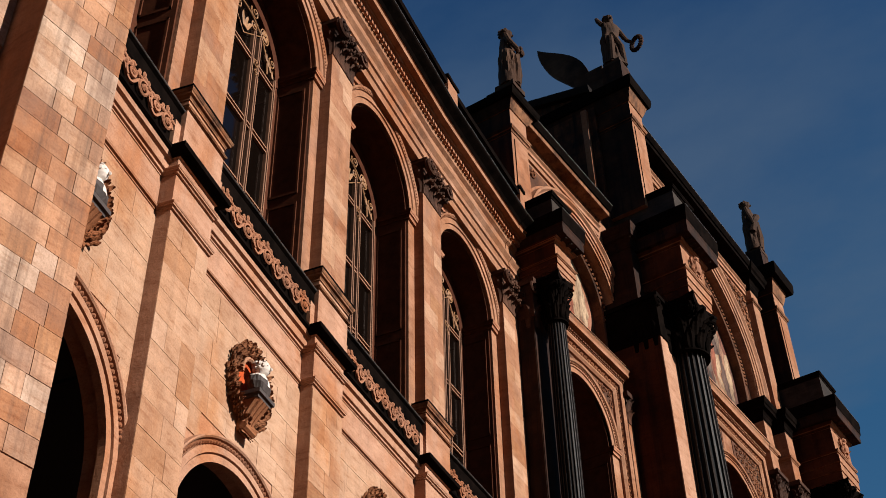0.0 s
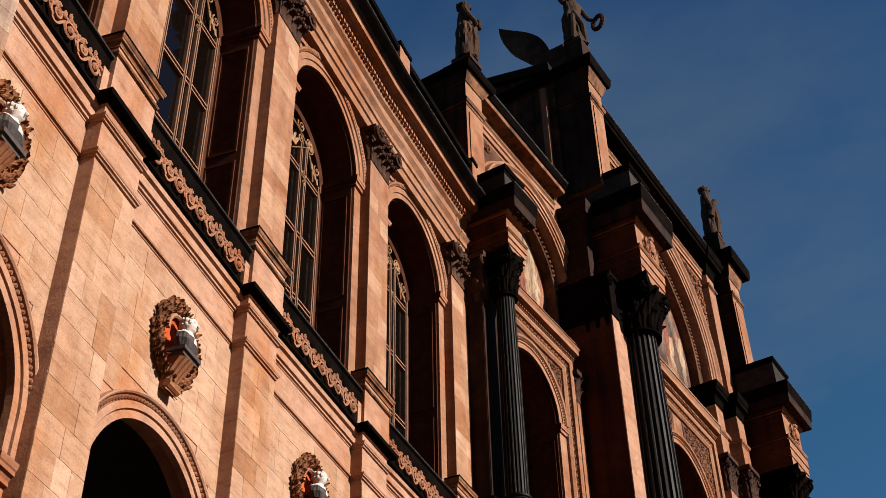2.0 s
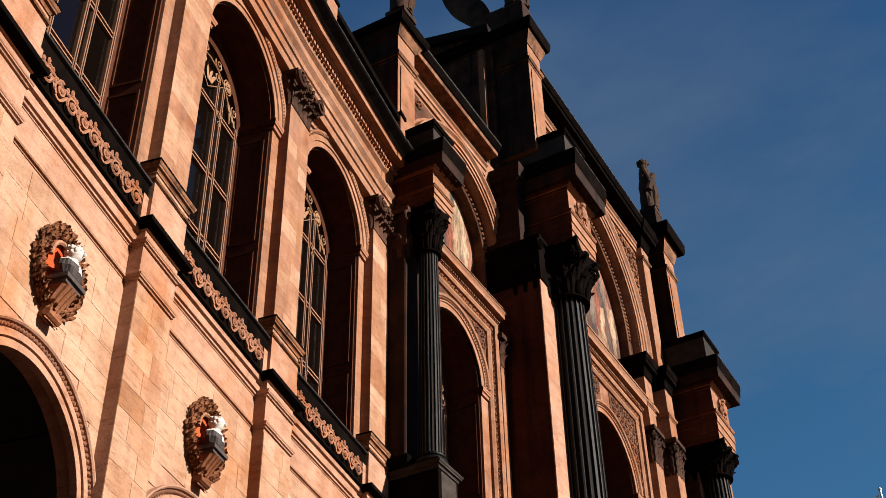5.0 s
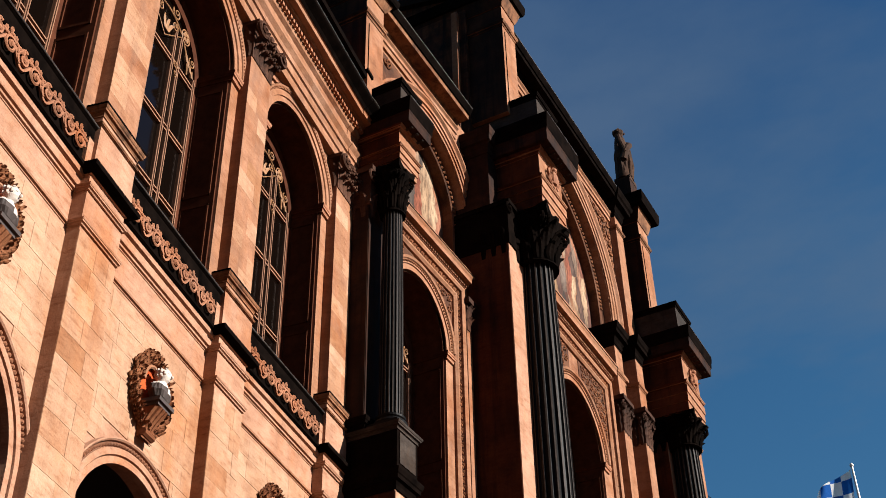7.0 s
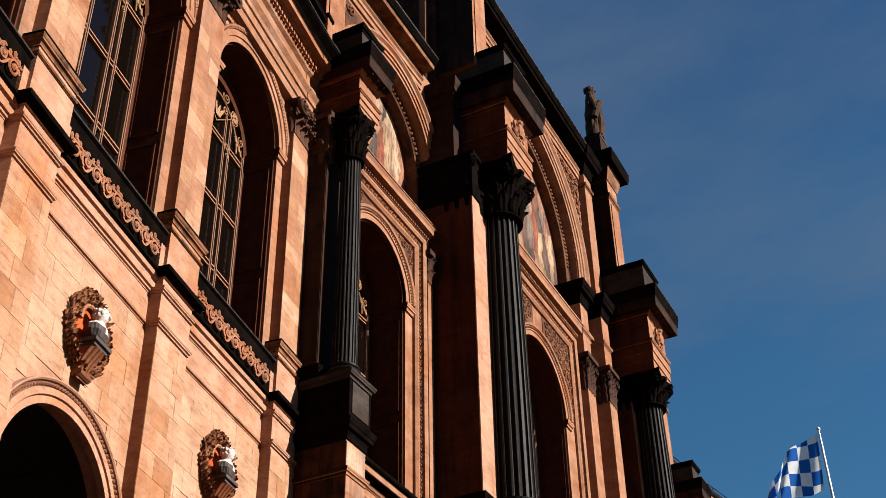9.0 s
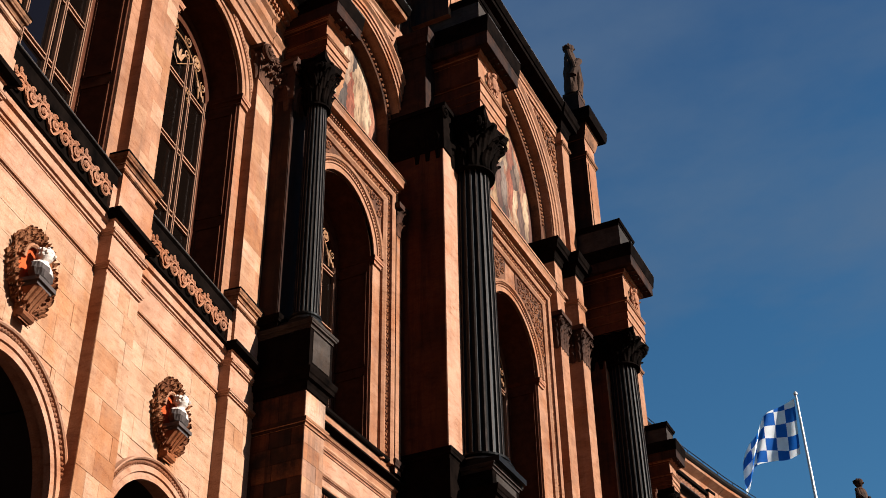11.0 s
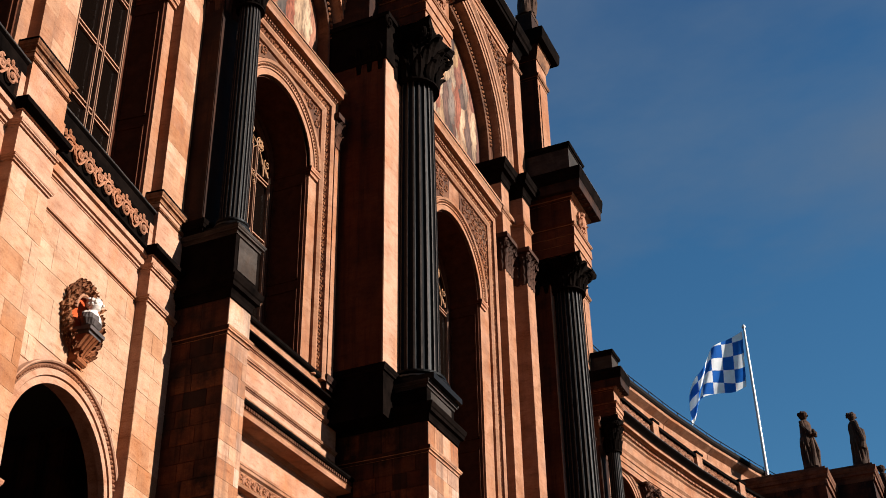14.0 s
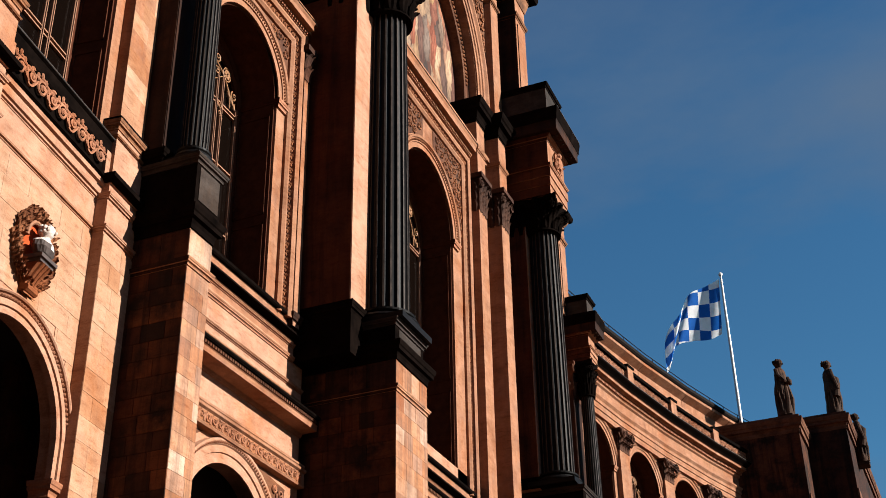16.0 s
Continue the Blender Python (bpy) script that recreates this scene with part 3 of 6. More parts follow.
def entablature(m, hw):
    """Architrave, frieze, dentils and cornice over one bay."""
    w = thing("entablature", m, "moulded sandstone entablature with a dentil row and blackened gutter edge", "entablature", "wing entablature", "structure")
    d = 0.24
    bm = bmesh.new()
    prism(bm, [(-0.9, 21.2), (d - 0.06, 21.2), (d - 0.06, 21.42), (d - 0.02, 21.44), (d - 0.02, 21.66), (d + 0.02, 21.68), (d + 0.02, 21.82), (d + 0.10, 21.92), (d + 0.10, 21.98), (d - 0.04, 22.0), (d - 0.04, 22.44), (d + 0.04, 22.50), (d + 0.06, 22.6), (-0.9, 22.6)], -hw, hw)
    fix(bm)
    part("architrave", bm, M_STONE, w)
    bm = bmesh.new()
    x = -hw + 0.05
    while x < hw - 0.02:
        box(bm, x, x + 0.075, d, d + 0.15, 22.60, 22.72)
        x += 0.13
    part("dentil_row", bm, M_CARVE, w)
    bm = bmesh.new()
    prism(bm, [(-0.9, 22.6), (d + 0.08, 22.6), (d + 0.08, 22.72), (d + 0.20, 22.73), (d + 0.22, 22.77), (d + 0.36, 22.78), (d + 0.37, 22.88), (d + 0.40, 22.90), (-0.9, 22.90)], -hw, hw)
    fix(bm)
    part("cornice", bm, M_STONE, w)
    bm = bmesh.new()
    prism(bm, [(-0.9, 22.90), (d + 0.41, 22.90), (d + 0.46, 22.96), (d + 0.58, 23.04), (d + 0.62, 23.07), (d + 0.62, 23.16), (-0.9, 23.20)], -hw, hw)
    fix(bm)
    part("gutter", bm, M_BLACK, w, "black gutter edge")
    bm = bmesh.new()
    tube(bm, [(-hw, d + 0.625, 23.15), (hw, d + 0.625, 23.15)], 0.014, 5)
    part("flashing", bm, M_RAIL, w, "thin worn metal edge")
    return w


def attic(m, hw):
    w = thing("attic", m, "sandstone attic storey with a relief parapet in front", "attic wall", "wing attic", "structure")
    bm = bmesh.new()
    prism(bm, [(-1.2, 23.1), (-0.7, 23.1), (-0.7, 24.9), (-0.5, 25.0), (-0.5, 25.15), (-0.72, 25.2), (-0.72, 25.7), (-0.4, 25.9), (-0.4, 26.05), (-1.2, 26.1)], -hw, hw)
    fix(bm)
    part("attic_wall", bm, M_STONE, w)
    bm = bmesh.new()
    prism(bm, [(-6.0, 26.1), (-0.35, 26.05), (-0.28, 26.12), (-0.28, 26.26), (-0.5, 26.3), (-6.0, 27.2)], -hw, hw)
    fix(bm)
    part("roof_edge", bm, M_ROOF, w)
    bm = bmesh.new()
    prism(bm, [(0.44, 23.14), (0.76, 23.14), (0.76, 23.22), (0.44, 23.24)], -hw, hw)
    prism(bm, [(0.44, 23.66), (0.78, 23.66), (0.80, 23.78), (0.44, 23.80)], -hw, hw)
    fix(bm)
    part("parapet_rail", bm, M_BLACK, w)
    bm = bmesh.new()
    box(bm, -hw + 0.3, hw - 0.3, 0.50, 0.62, 23.2, 23.68)
    part("parapet_panel", bm, M_DARKCARVE, w)
    bm = bmesh.new()
    scrolls(bm, -hw + 0.35, hw - 0.35, 23.22, 23.66, 0.64, 0.028)
    part("parapet_relief", bm, M_CARVE, w)
    for sx in (-1, 1):
        bm = bmesh.new()
        box(bm, *(sorted((sx * (hw - 0.28), sx * hw))), 0.46, 0.80, 23.16, 23.84)
        part("parapet_post", bm, M_STONE, w)
        bm = bmesh.new()
        box(bm, *(sorted((sx * (hw - 0.32), sx * hw))), 0.44, 0.84, 23.84, 23.94)
        part("post_cap", bm, M_BLACK, w)
    bm = bmesh.new()
    tube(bm, [(-hw, -0.3, 26.42), (hw, -0.3, 26.42)], 0.02, 5)
    for k in range(3):
        tube(bm, [(-hw + (k + 0.5) * hw * 2 / 3, -0.3, 26.2), (-hw + (k + 0.5) * hw * 2 / 3, -0.3, 26.42)], 0.015, 5)
    part("roof_rail", bm, M_ROOF, w, "thin dark roof rail")
    return w


def scrolls(bm, x0, x1, z0, z1, y, rad):
    """A running scroll of acanthus: alternating spirals with leaves."""
    h = z1 - z0
    zc = (z0 + z1) / 2
    n = max(2, round((x1 - x0) / (h * 0.74)))
    p = (x1 - x0) / n
    wave = []
    for i in range(n * 8 + 1):
        t = i / 8
        wave.append((x0 + t * p, y, zc + math.sin(math.pi * t) * h * 0.36))
    tube(bm, wave, rad, 5)
    for i in range(n):
        cx = x0 + (i + 0.5) * p
        s = 1 if i % 2 else -1
        spiral(bm, cx, zc + s * h * 0.02, y + 0.01, h * 0.33, 1.6, -s * math.pi / 2 + 0.5, s, rad * 1.05, 24, 0.02)
        blob(bm, (cx, y + 0.03, zc), (rad * 1.8, rad * 1.6, rad * 1.8), 6)
        for k in range(3):
            a = s * (0.7 + 0.9 * k) + (0 if s > 0 else math.pi)
            q = (cx + math.cos(a) * h * 0.36, y + 0.02, zc + math.sin(a) * h * 0.40)
            blob(bm, q, (rad * 2.3, rad * 1.2, rad * 1.2), 5)
            blob(bm, (q[0] + 0.04, q[1], q[2] - s * 0.05), (rad * 1.3, rad * 1.2, rad * 2.2), 5)


def parapet(m):
    """The window parapet between two pedestals: free scroll relief under a heavy black coping."""
    w = thing("balcony_parapet", m, "carved scroll relief parapet under a heavy black coping", "parapet", "window parapets")
    bm = bmesh.new()
    box(bm, -1.60, 1.60, -0.35, 0.13, 13.68, 14.20)
    part("parapet_panel", bm, M_BLACK, w)
    bm = bmesh.new()
    scrolls(bm, -1.40, 1.40, 13.74, 14.15, 0.17, 0.026)
    part("scroll_relief", bm, M_CARVE, w, "pale carved acanthus scrolls")
    bm = bmesh.new()
    prism(bm, [(-0.4, 14.17), (0.15, 14.17), (0.17, 14.20), (0.17, 14.42), (0.20, 14.44), (0.21, 14.48), (0.12, 14.50), (0.10, 14.56), (0.04, 14.60), (-0.4, 14.62)], -1.6, 1.6)
    fix(bm)
    part("coping", bm, M_BLACK, w, "black coping")
    for y, z in ((0.215, 14.465), (0.09, 14.59)):
        bm = bmesh.new()
        tube(bm, [(-1.6, y, z), (1.6, y, z)], 0.014, 6)
        part("rail", bm, M_RAIL, w, "thin worn metal edge")
    for sx in (-1, 1):
        bm = bmesh.new()
        box(bm, *sorted((sx * 1.44, sx * 1.62)), -0.35, 0.19, 13.70, 14.19)
        part("end_post", bm, M_PALE, w)
    return w


def pilaster(m):
    """A full-height wing pilaster: lower shaft, cornice break, pedestal, upper shaft, capital."""
    w = thing("pilaster", m, "two-storey sandstone pilaster with a black cornice break and carved capital", "pilaster", "wing pilasters", "structure")
    h = PIL_W / 2
    d = 0.22
    bm = bmesh.new()
    box(bm, -h, h, -0.3, d - 0.012, 0, 13.64)
    part("lower_shaft", bm, M_PALE, w)
    bm = bmesh.new()
    for z0, z1, o in ((12.69, 12.79, 0.06), (13.31, 13.41, 0.06)):
        ressault(bm, cornice(d, z0, z1, o), -h, h, -0.2)
    fix(bm)
    part("string_course", bm, M_PALE, w)
    bm = bmesh.new()
    prof = [(d - 0.05, 13.61), (d + 0.06, 13.61), (d + 0.10, 13.635), (d + 0.15, 13.65), (d + 0.16, 13.72), (d - 0.05, 13.76)]
    ressault(bm, prof, -h, h, -0.2)
    fix(bm)
    part("cornice", bm, M_BLACK, w, "soot-blackened cornice break")
    bm = bmesh.new()
    box(bm, -h - 0.02, h + 0.02, -0.3, d + 0.02, 13.6, 14.70)
    part("pedestal", bm, M_PALE, w)
    bm = bmesh.new()
    ressault(bm, cornice(d + 0.02, 14.50, 14.56, 0.04), -h - 0.02, h + 0.02, -0.2)
    ressault(bm, cornice(d + 0.02, 14.68, 14.86, 0.09), -h - 0.02, h + 0.02, -0.2)
    fix(bm)
    part("pedestal_cap", bm, M_SOOTSTONE, w, "sooty weathered pedestal cap")
    bm = bmesh.new()
    ressault(bm, [(d - 0.03, 14.86), (d + 0.115, 14.86), (d + 0.12, 14.89), (d - 0.03, 14.91)], -h - 0.02, h + 0.02, -0.2)
    fix(bm)
    part("pedestal_lid", bm, M_BLACK, w, "black edge of the pedestal cap")
    bm = bmesh.new()
    box(bm, -h + 0.06, h - 0.06, -0.3, d - 0.02, 14.88, 20.35)
    part("upper_shaft", bm, M_STONE, w)
    pilaster_capital(w, 20.3, 21.22, h - 0.06, d - 0.02)
    return w


def pilaster_capital(w, z0, z1, h, d):
    bm = bmesh.new()
    H = z1 - z0
    box(bm, -h, h, -0.3, d + 0.02, z0, z1 - 0.1)
    for row, (zz, hh, n) in enumerate(((z0 + 0.02, H * 0.45, 4), (z0 + H * 0.30, H * 0.5, 3))):
        for i in range(n):
            x = -h + (i + 0.5) * 2 * h / n
            leaf(bm, (x, d + 0.01 + 0.03 * row, zz), (1, 0, 0), (0, 1, 0), (0, 0, 1), 2 * h / n * 0.95, hh, 0.24)
            for q in (-0.3, 0.0, 0.3):
                blob(bm, (x + q * h / n * 1.4, d + 0.21 + 0.03 * row - abs(q) * 0.12, zz + hh * (0.80 - abs(q) * 0.3)), (0.045, 0.05, 0.04), 6)
        for sx in (-1, 1):
            leaf(bm, (sx * h, d * 0.5, zz), (0, 1, 0), (sx, 0, 0), (0, 0, 1), 0.22, hh, 0.20)
    for sx in (-1, 1):
        for dy in (0.0, 0.05):
            spiral(bm, sx * (h - 0.02), z1 - 0.27, d + 0.16 + dy, 0.20, 1.6, math.pi / 2, -sx, 0.042, 20, 0.05)
        spiral(bm, sx * 0.12, z1 - 0.25, d + 0.14, 0.11, 1.4, math.pi / 2, sx, 0.03, 16, 0.03)
    box(bm, -h - 0.12, h + 0.12, -0.3, d + 0.16, z1 - 0.12, z1 - 0.02)
    blob(bm, (0, d + 0.16, z1 - 0.10), (0.09, 0.07, 0.09), 7)
    part("capital", bm, M_CAPITAL, w, "dark carved leaf capital")


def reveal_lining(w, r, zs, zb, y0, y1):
    """Added panelled lining of a window reveal, dark for its shade, with raised panel borders on the jambs."""
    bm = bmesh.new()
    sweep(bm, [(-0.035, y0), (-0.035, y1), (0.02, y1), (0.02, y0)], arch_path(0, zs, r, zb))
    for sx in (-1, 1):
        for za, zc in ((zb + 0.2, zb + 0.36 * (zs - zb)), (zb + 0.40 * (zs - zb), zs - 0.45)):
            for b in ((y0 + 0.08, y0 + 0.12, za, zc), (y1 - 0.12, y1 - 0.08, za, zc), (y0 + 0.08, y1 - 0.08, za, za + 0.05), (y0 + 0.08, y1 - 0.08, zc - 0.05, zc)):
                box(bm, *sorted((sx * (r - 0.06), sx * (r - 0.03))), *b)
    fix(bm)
    part("reveal_lining", bm, M_SHADELINING, w, "brown panelled reveal lining, darkened for the reveal's shade")


def window_arched(m, r, zs, zb, y, drop=0.25):
    """Arched window: frame, paired mullions, transoms, gilded tracery head, panes; drop: how far its head sits below the opening's."""
    w = thing("window", m, "tall arched window with ochre frames, paired mullions and gilded scroll tracery", "window", "arched windows", "structure")
    r = r + 0.02
    bm = bmesh.new()
    sweep(bm, [(-0.14, y - 0.05), (-0.14, y + 0.05), (-0.05, y + 0.09), (0.03, y + 0.09), (0.03, y - 0.05)], arch_path(0, zs, r, zb))
    fix(bm)
    part("window_frame", bm, M_SHADELINING, w, "dark brown outer frame")
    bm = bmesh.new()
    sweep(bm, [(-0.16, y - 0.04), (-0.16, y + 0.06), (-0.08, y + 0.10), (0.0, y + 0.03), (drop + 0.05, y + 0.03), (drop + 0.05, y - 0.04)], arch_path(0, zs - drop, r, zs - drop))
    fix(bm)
    part("head_board", bm, M_SHADELINING, w, "added dark board filling the arch above the window head")
    reveal_lining(w, r - 0.02, zs, zb, y, -0.06)
    zs -= drop
    z_tr = [zb + 0.22, zb + (zs - zb) * 0.34, zb + (zs - zb) * 0.645, zs - 0.12]
    for x, zt in ((-r + 0.20, zs + 0.1), (-0.575, zs + 0.62), (-0.365, zs + 0.62), (0.365, zs + 0.62), (0.575, zs + 0.62), (r - 0.20, zs + 0.1)):
        bm = bmesh.new()
        bevel_box(bm, x - 0.022, x + 0.022, y - 0.03, y + 0.07, zb, zt, 0.01)
        bevel_box(bm, x - 0.010, x + 0.010, y + 0.07, y + 0.095, zb, zt, 0.004)
        part("mullion", bm, M_FRAME, w)
    for z in z_tr:
        for dz in (-0.05, 0.05):
            bm = bmesh.new()
            bevel_box(bm, -r + 0.1, r - 0.1, y - 0.03, y + 0.05, z + dz - 0.014, z + dz + 0.014, 0.006)
            part("glazing_bar", bm, M_FRAME, w)
    # tracery in the head: two small arches, scrolls between them and the frame, a palmette on the axis
    bm = bmesh.new()
    tube(bm, [(x, y + 0.05, z) for x, z in arc(0, zs, r * 0.66, 24)], 0.016)
    tube(bm, [(x, y + 0.05, z) for x, z in arc(0, zs, r * 0.90, 28)], 0.014)
    for sx in (-1, 1):
        # rosette on each haunch, an oval scroll over the side light, leaves in the corner
        cx, cz = sx * r * 0.50, zs + r * 0.56
        tube(bm, [(cx + 0.15 * math.cos(q), y + 0.06, cz + 0.17 * math.sin(q)) for q in [2 * math.pi * k / 16 for k in range(17)]], 0.014, 5)
        for k in range(6):
            q = 2 * math.pi * k / 6
            blob(bm, (cx + 0.075 * math.cos(q), y + 0.07, cz + 0.085 * math.sin(q)), (0.045, 0.025, 0.05), 5)
        spiral(bm, sx * r * 0.20, zs + r * 0.72, y + 0.06, 0.14, 1.6, 0.4, sx, 0.017, 16, 0.02)
        spiral(bm, sx * r * 0.20, zs + r * 0.48, y + 0.06, 0.12, 1.6, 2.0, -sx, 0.017, 16, 0.02)
        spiral(bm, sx * r * 0.74, zs + r * 0.28, y + 0.06, 0.12, 1.5, 1.0, sx, 0.017, 16, 0.02)
        for k in range(4):
            leaf(bm, (sx * r * (0.80 - 0.06 * k), y + 0.06, zs + 0.06 + 0.07 * k), (1, 0, 0), (0, 1, 0), (-sx * 0.5, 0, 0.86), 0.08, 0.16, 0.03)
        tube(bm, [(0, y + 0.05, zs + r * 0.12), (sx * r * 0.62, y + 0.05, zs + r * 0.66)], 0.010, 5)
    for s in (-1, 0, 1):
        leaf(bm, (s * 0.05, y + 0.08, zs + 0.28), (1, 0, 0), (s * 0.5, 0.5, 0), (s * 0.35, 0, 1), 0.10, 0.30, 0.07)
    for s in (-1, 1):
        spiral(bm, s * 0.47, zs - 0.22, y + 0.09, 0.09, 1.5, math.pi / 2, s, 0.012, 16, 0.02)
        spiral(bm, s * 0.47, zs - 0.42, y + 0.09, 0.07, 1.5, -math.pi / 2, s, 0.011, 16, 0.02)
    part("tracery", bm, M_GILT, w, "gilded scroll tracery")
    # panes between the bars
    zz = [zb] + z_tr
    for xa, xb in ((-r + 0.06, -0.5), (-0.5, 0.5), (0.5, r - 0.06)):
        for z0, z1 in zip(zz, zz[1:]):
            bm = bmesh.new()
            box(bm, xa, xb, y - 0.014, y - 0.004, z0, z1)
            part("pane", bm, M_GLASS, w)
    bm = bmesh.new()
    a = arc(0, zs - 0.05, r - 0.05, 20)
    bm.faces.new([bm.verts.new((x, y - 0.01, z)) for x, z in a])
    part("pane", bm, M_GLASS, w)
    bm = bmesh.new()
    box(bm, -r - 0.1, r + 0.1, y - 0.16, y - 0.10, zb - 0.1, zs + r + 0.1)
    part("blind", bm, M_CURTAIN, w, "dark drawn blind behind the glass")
    return w


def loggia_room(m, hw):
    """Unseen room behind the open lower arcade, near black to paint its darkness."""
    w = thing("loggia_room", m, "unseen room behind the open arcade, near black for its darkness", "room", "loggia rooms", "structure")
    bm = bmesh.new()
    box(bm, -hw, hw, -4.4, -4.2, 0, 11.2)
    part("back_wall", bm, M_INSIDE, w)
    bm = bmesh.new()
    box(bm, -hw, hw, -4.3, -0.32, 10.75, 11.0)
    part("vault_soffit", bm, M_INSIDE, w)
    return w


S_PIL = [12.3, 16.5, 20.7, 24.9, 29.1]
S_BAY = [14.4, 18.6, 22.8, 27.0]
bays, uppers, pils = [], [], []
lower0 = bay_lower(wing(S_BAY[0]))
upper0 = bay_upper(wing(S_BAY[0]))
ent0 = entablature(wing(S_BAY[0]), BAY / 2 + 0.02)
attic0 = attic(wing(S_BAY[0]), BAY / 2)
par0 = parapet(wing(S_BAY[0]))
win0 = window_arched(wing(S_BAY[0]), UP["r"], UP["zs"], UP["zb"], -0.78)
room0 = loggia_room(wing(S_BAY[0]), BAY / 2)
pil0 = pilaster(wing(S_PIL[0]))
ent_end = entablature(wing(12.3 - BAY / 2 * 0.5), BAY / 4 + 0.01)
near_lowers = [lower0]
for s in S_BAY[1:]:
    near_lowers.append(copy_thing(lower0, wing(s)))
for far in (False, True):
    for i, s in enumerate(S_BAY):
        if not far and i == 0:
            continue
        if far:
            copy_thing(lower0, wing(s, True))
        for o in (upper0, ent0, attic0, par0, win0, room0):
            copy_thing(o, wing(s, far))
    for i, s in enumerate(S_PIL):
        if not far and i == 0:
            near_pils = [pil0]
            continue
        p = copy_thing(pil0, wing(s, far))
        if not far:
            near_pils.append(p)
copy_thing(ent_end, wing(12.3 - BAY / 4, True))
for o in (ent0, attic0, upper0):
    copy_thing(o, wing(31.2, True))

# ---- middle block ----
Y1, Y2 = 24.6, 33.15           # middles of the narrow and the wide bay
C3 = (-10.3, 40.05)
C4 = (-11.4, 46.9)
X_B1, X_B2 = -12.1, -11.55


def fluted_shaft(bm, r0, r1, z0, z1, flutes=20):
    rings = []
    n = flutes * 6
    for k in range(7):
        t = k / 6
        rr = r0 + (r1 - r0) * t - 0.012 * math.sin(math.pi * t) * -1
        ring = []
        for i in range(n):
            a = 2 * math.pi * (i // 6 + (0.0, 0.22, 0.30, 0.46, 0.76, 0.92)[i % 6]) / flutes
            c = (0.0, 0.0, 0.055, 0.10, 0.10, 0.055)[i % 6]
            ring.append(((rr * (1 - c)) * math.cos(a), (rr * (1 - c)) * math.sin(a), z0 + (z1 - z0) * t))
        rings.append(ring)
    quads(bm, rings, closed=True, cap=True)


def column_capital(bm, r, z0, z1):
    H = z1 - z0
    lathe(bm, [(r * 1.08, z0), (r * 1.08, z0 + 0.05), (r * 0.98, z0 + 0.07), (r * 1.02, z0 + H * 0.5), (r * 1.35, z1 - H * 0.14)], 20)
    for row, (zz, hh, off) in enumerate(((z0 + 0.06, H * 0.36, 0.0), (z0 + H * 0.22, H * 0.38, 0.5), (z0 + H * 0.42, H * 0.36, 0.0))):
        for i in range(11):
            a = 2 * math.pi * (i + off) / 11
            o = (math.cos(a), math.sin(a), 0)
            leaf(bm, (o[0] * r * 1.05, o[1] * r * 1.05, zz), (-o[1], o[0], 0), o, (0, 0, 1), r * 0.62, hh, r * (0.36 + 0.1 * row))
    for i in range(4):
        a = math.pi / 4 + math.pi / 2 * i
        o = Vector((math.cos(a), math.sin(a), 0))
        for k in (-1, 1):
            pts = []
            for j in range(18):
                t = j / 17
                ang = math.pi / 2 - t * 2.6 * math.pi
                rr = r * 0.36 * (1 - 0.8 * t)
                p = o * (r * 1.42 + rr * math.cos(ang)) + Vector((-o[1], o[0], 0)) * k * r * 0.14
                pts.append((p[0], p[1], z1 - H * 0.27 + rr * math.sin(ang)))
            tube(bm, pts, r * 0.085, 5)
    n = 8
    ring = []
    R = r * 1.95
    for i in range(4):
        a0 = math.pi / 4 + math.pi / 2 * i
        p0 = Vector((math.cos(a0), math.sin(a0))) * R
        p1 = Vector((math.cos(a0 + math.pi / 2), math.sin(a0 + math.pi / 2))) * R
        for j in range(n):
            t = j / n
            p = p0.lerp(p1, t) * (1 - 0.20 * math.sin(math.pi * t))
            ring.append(p)
    quads(bm, [[(p[0] * k, p[1] * k, z) for p in ring] for z, k in ((z1 - H * 0.13, 0.94), (z1 - H * 0.06, 0.97), (z1 - H * 0.05, 1.0), (z1, 1.0))], closed=True, cap=True)
    for i in range(4):
        a = math.pi / 2 * i
        blob(bm, (math.cos(a) * R * 0.6, math.sin(a) * R * 0.6, z1 - H * 0.08), r * 0.22, 7)


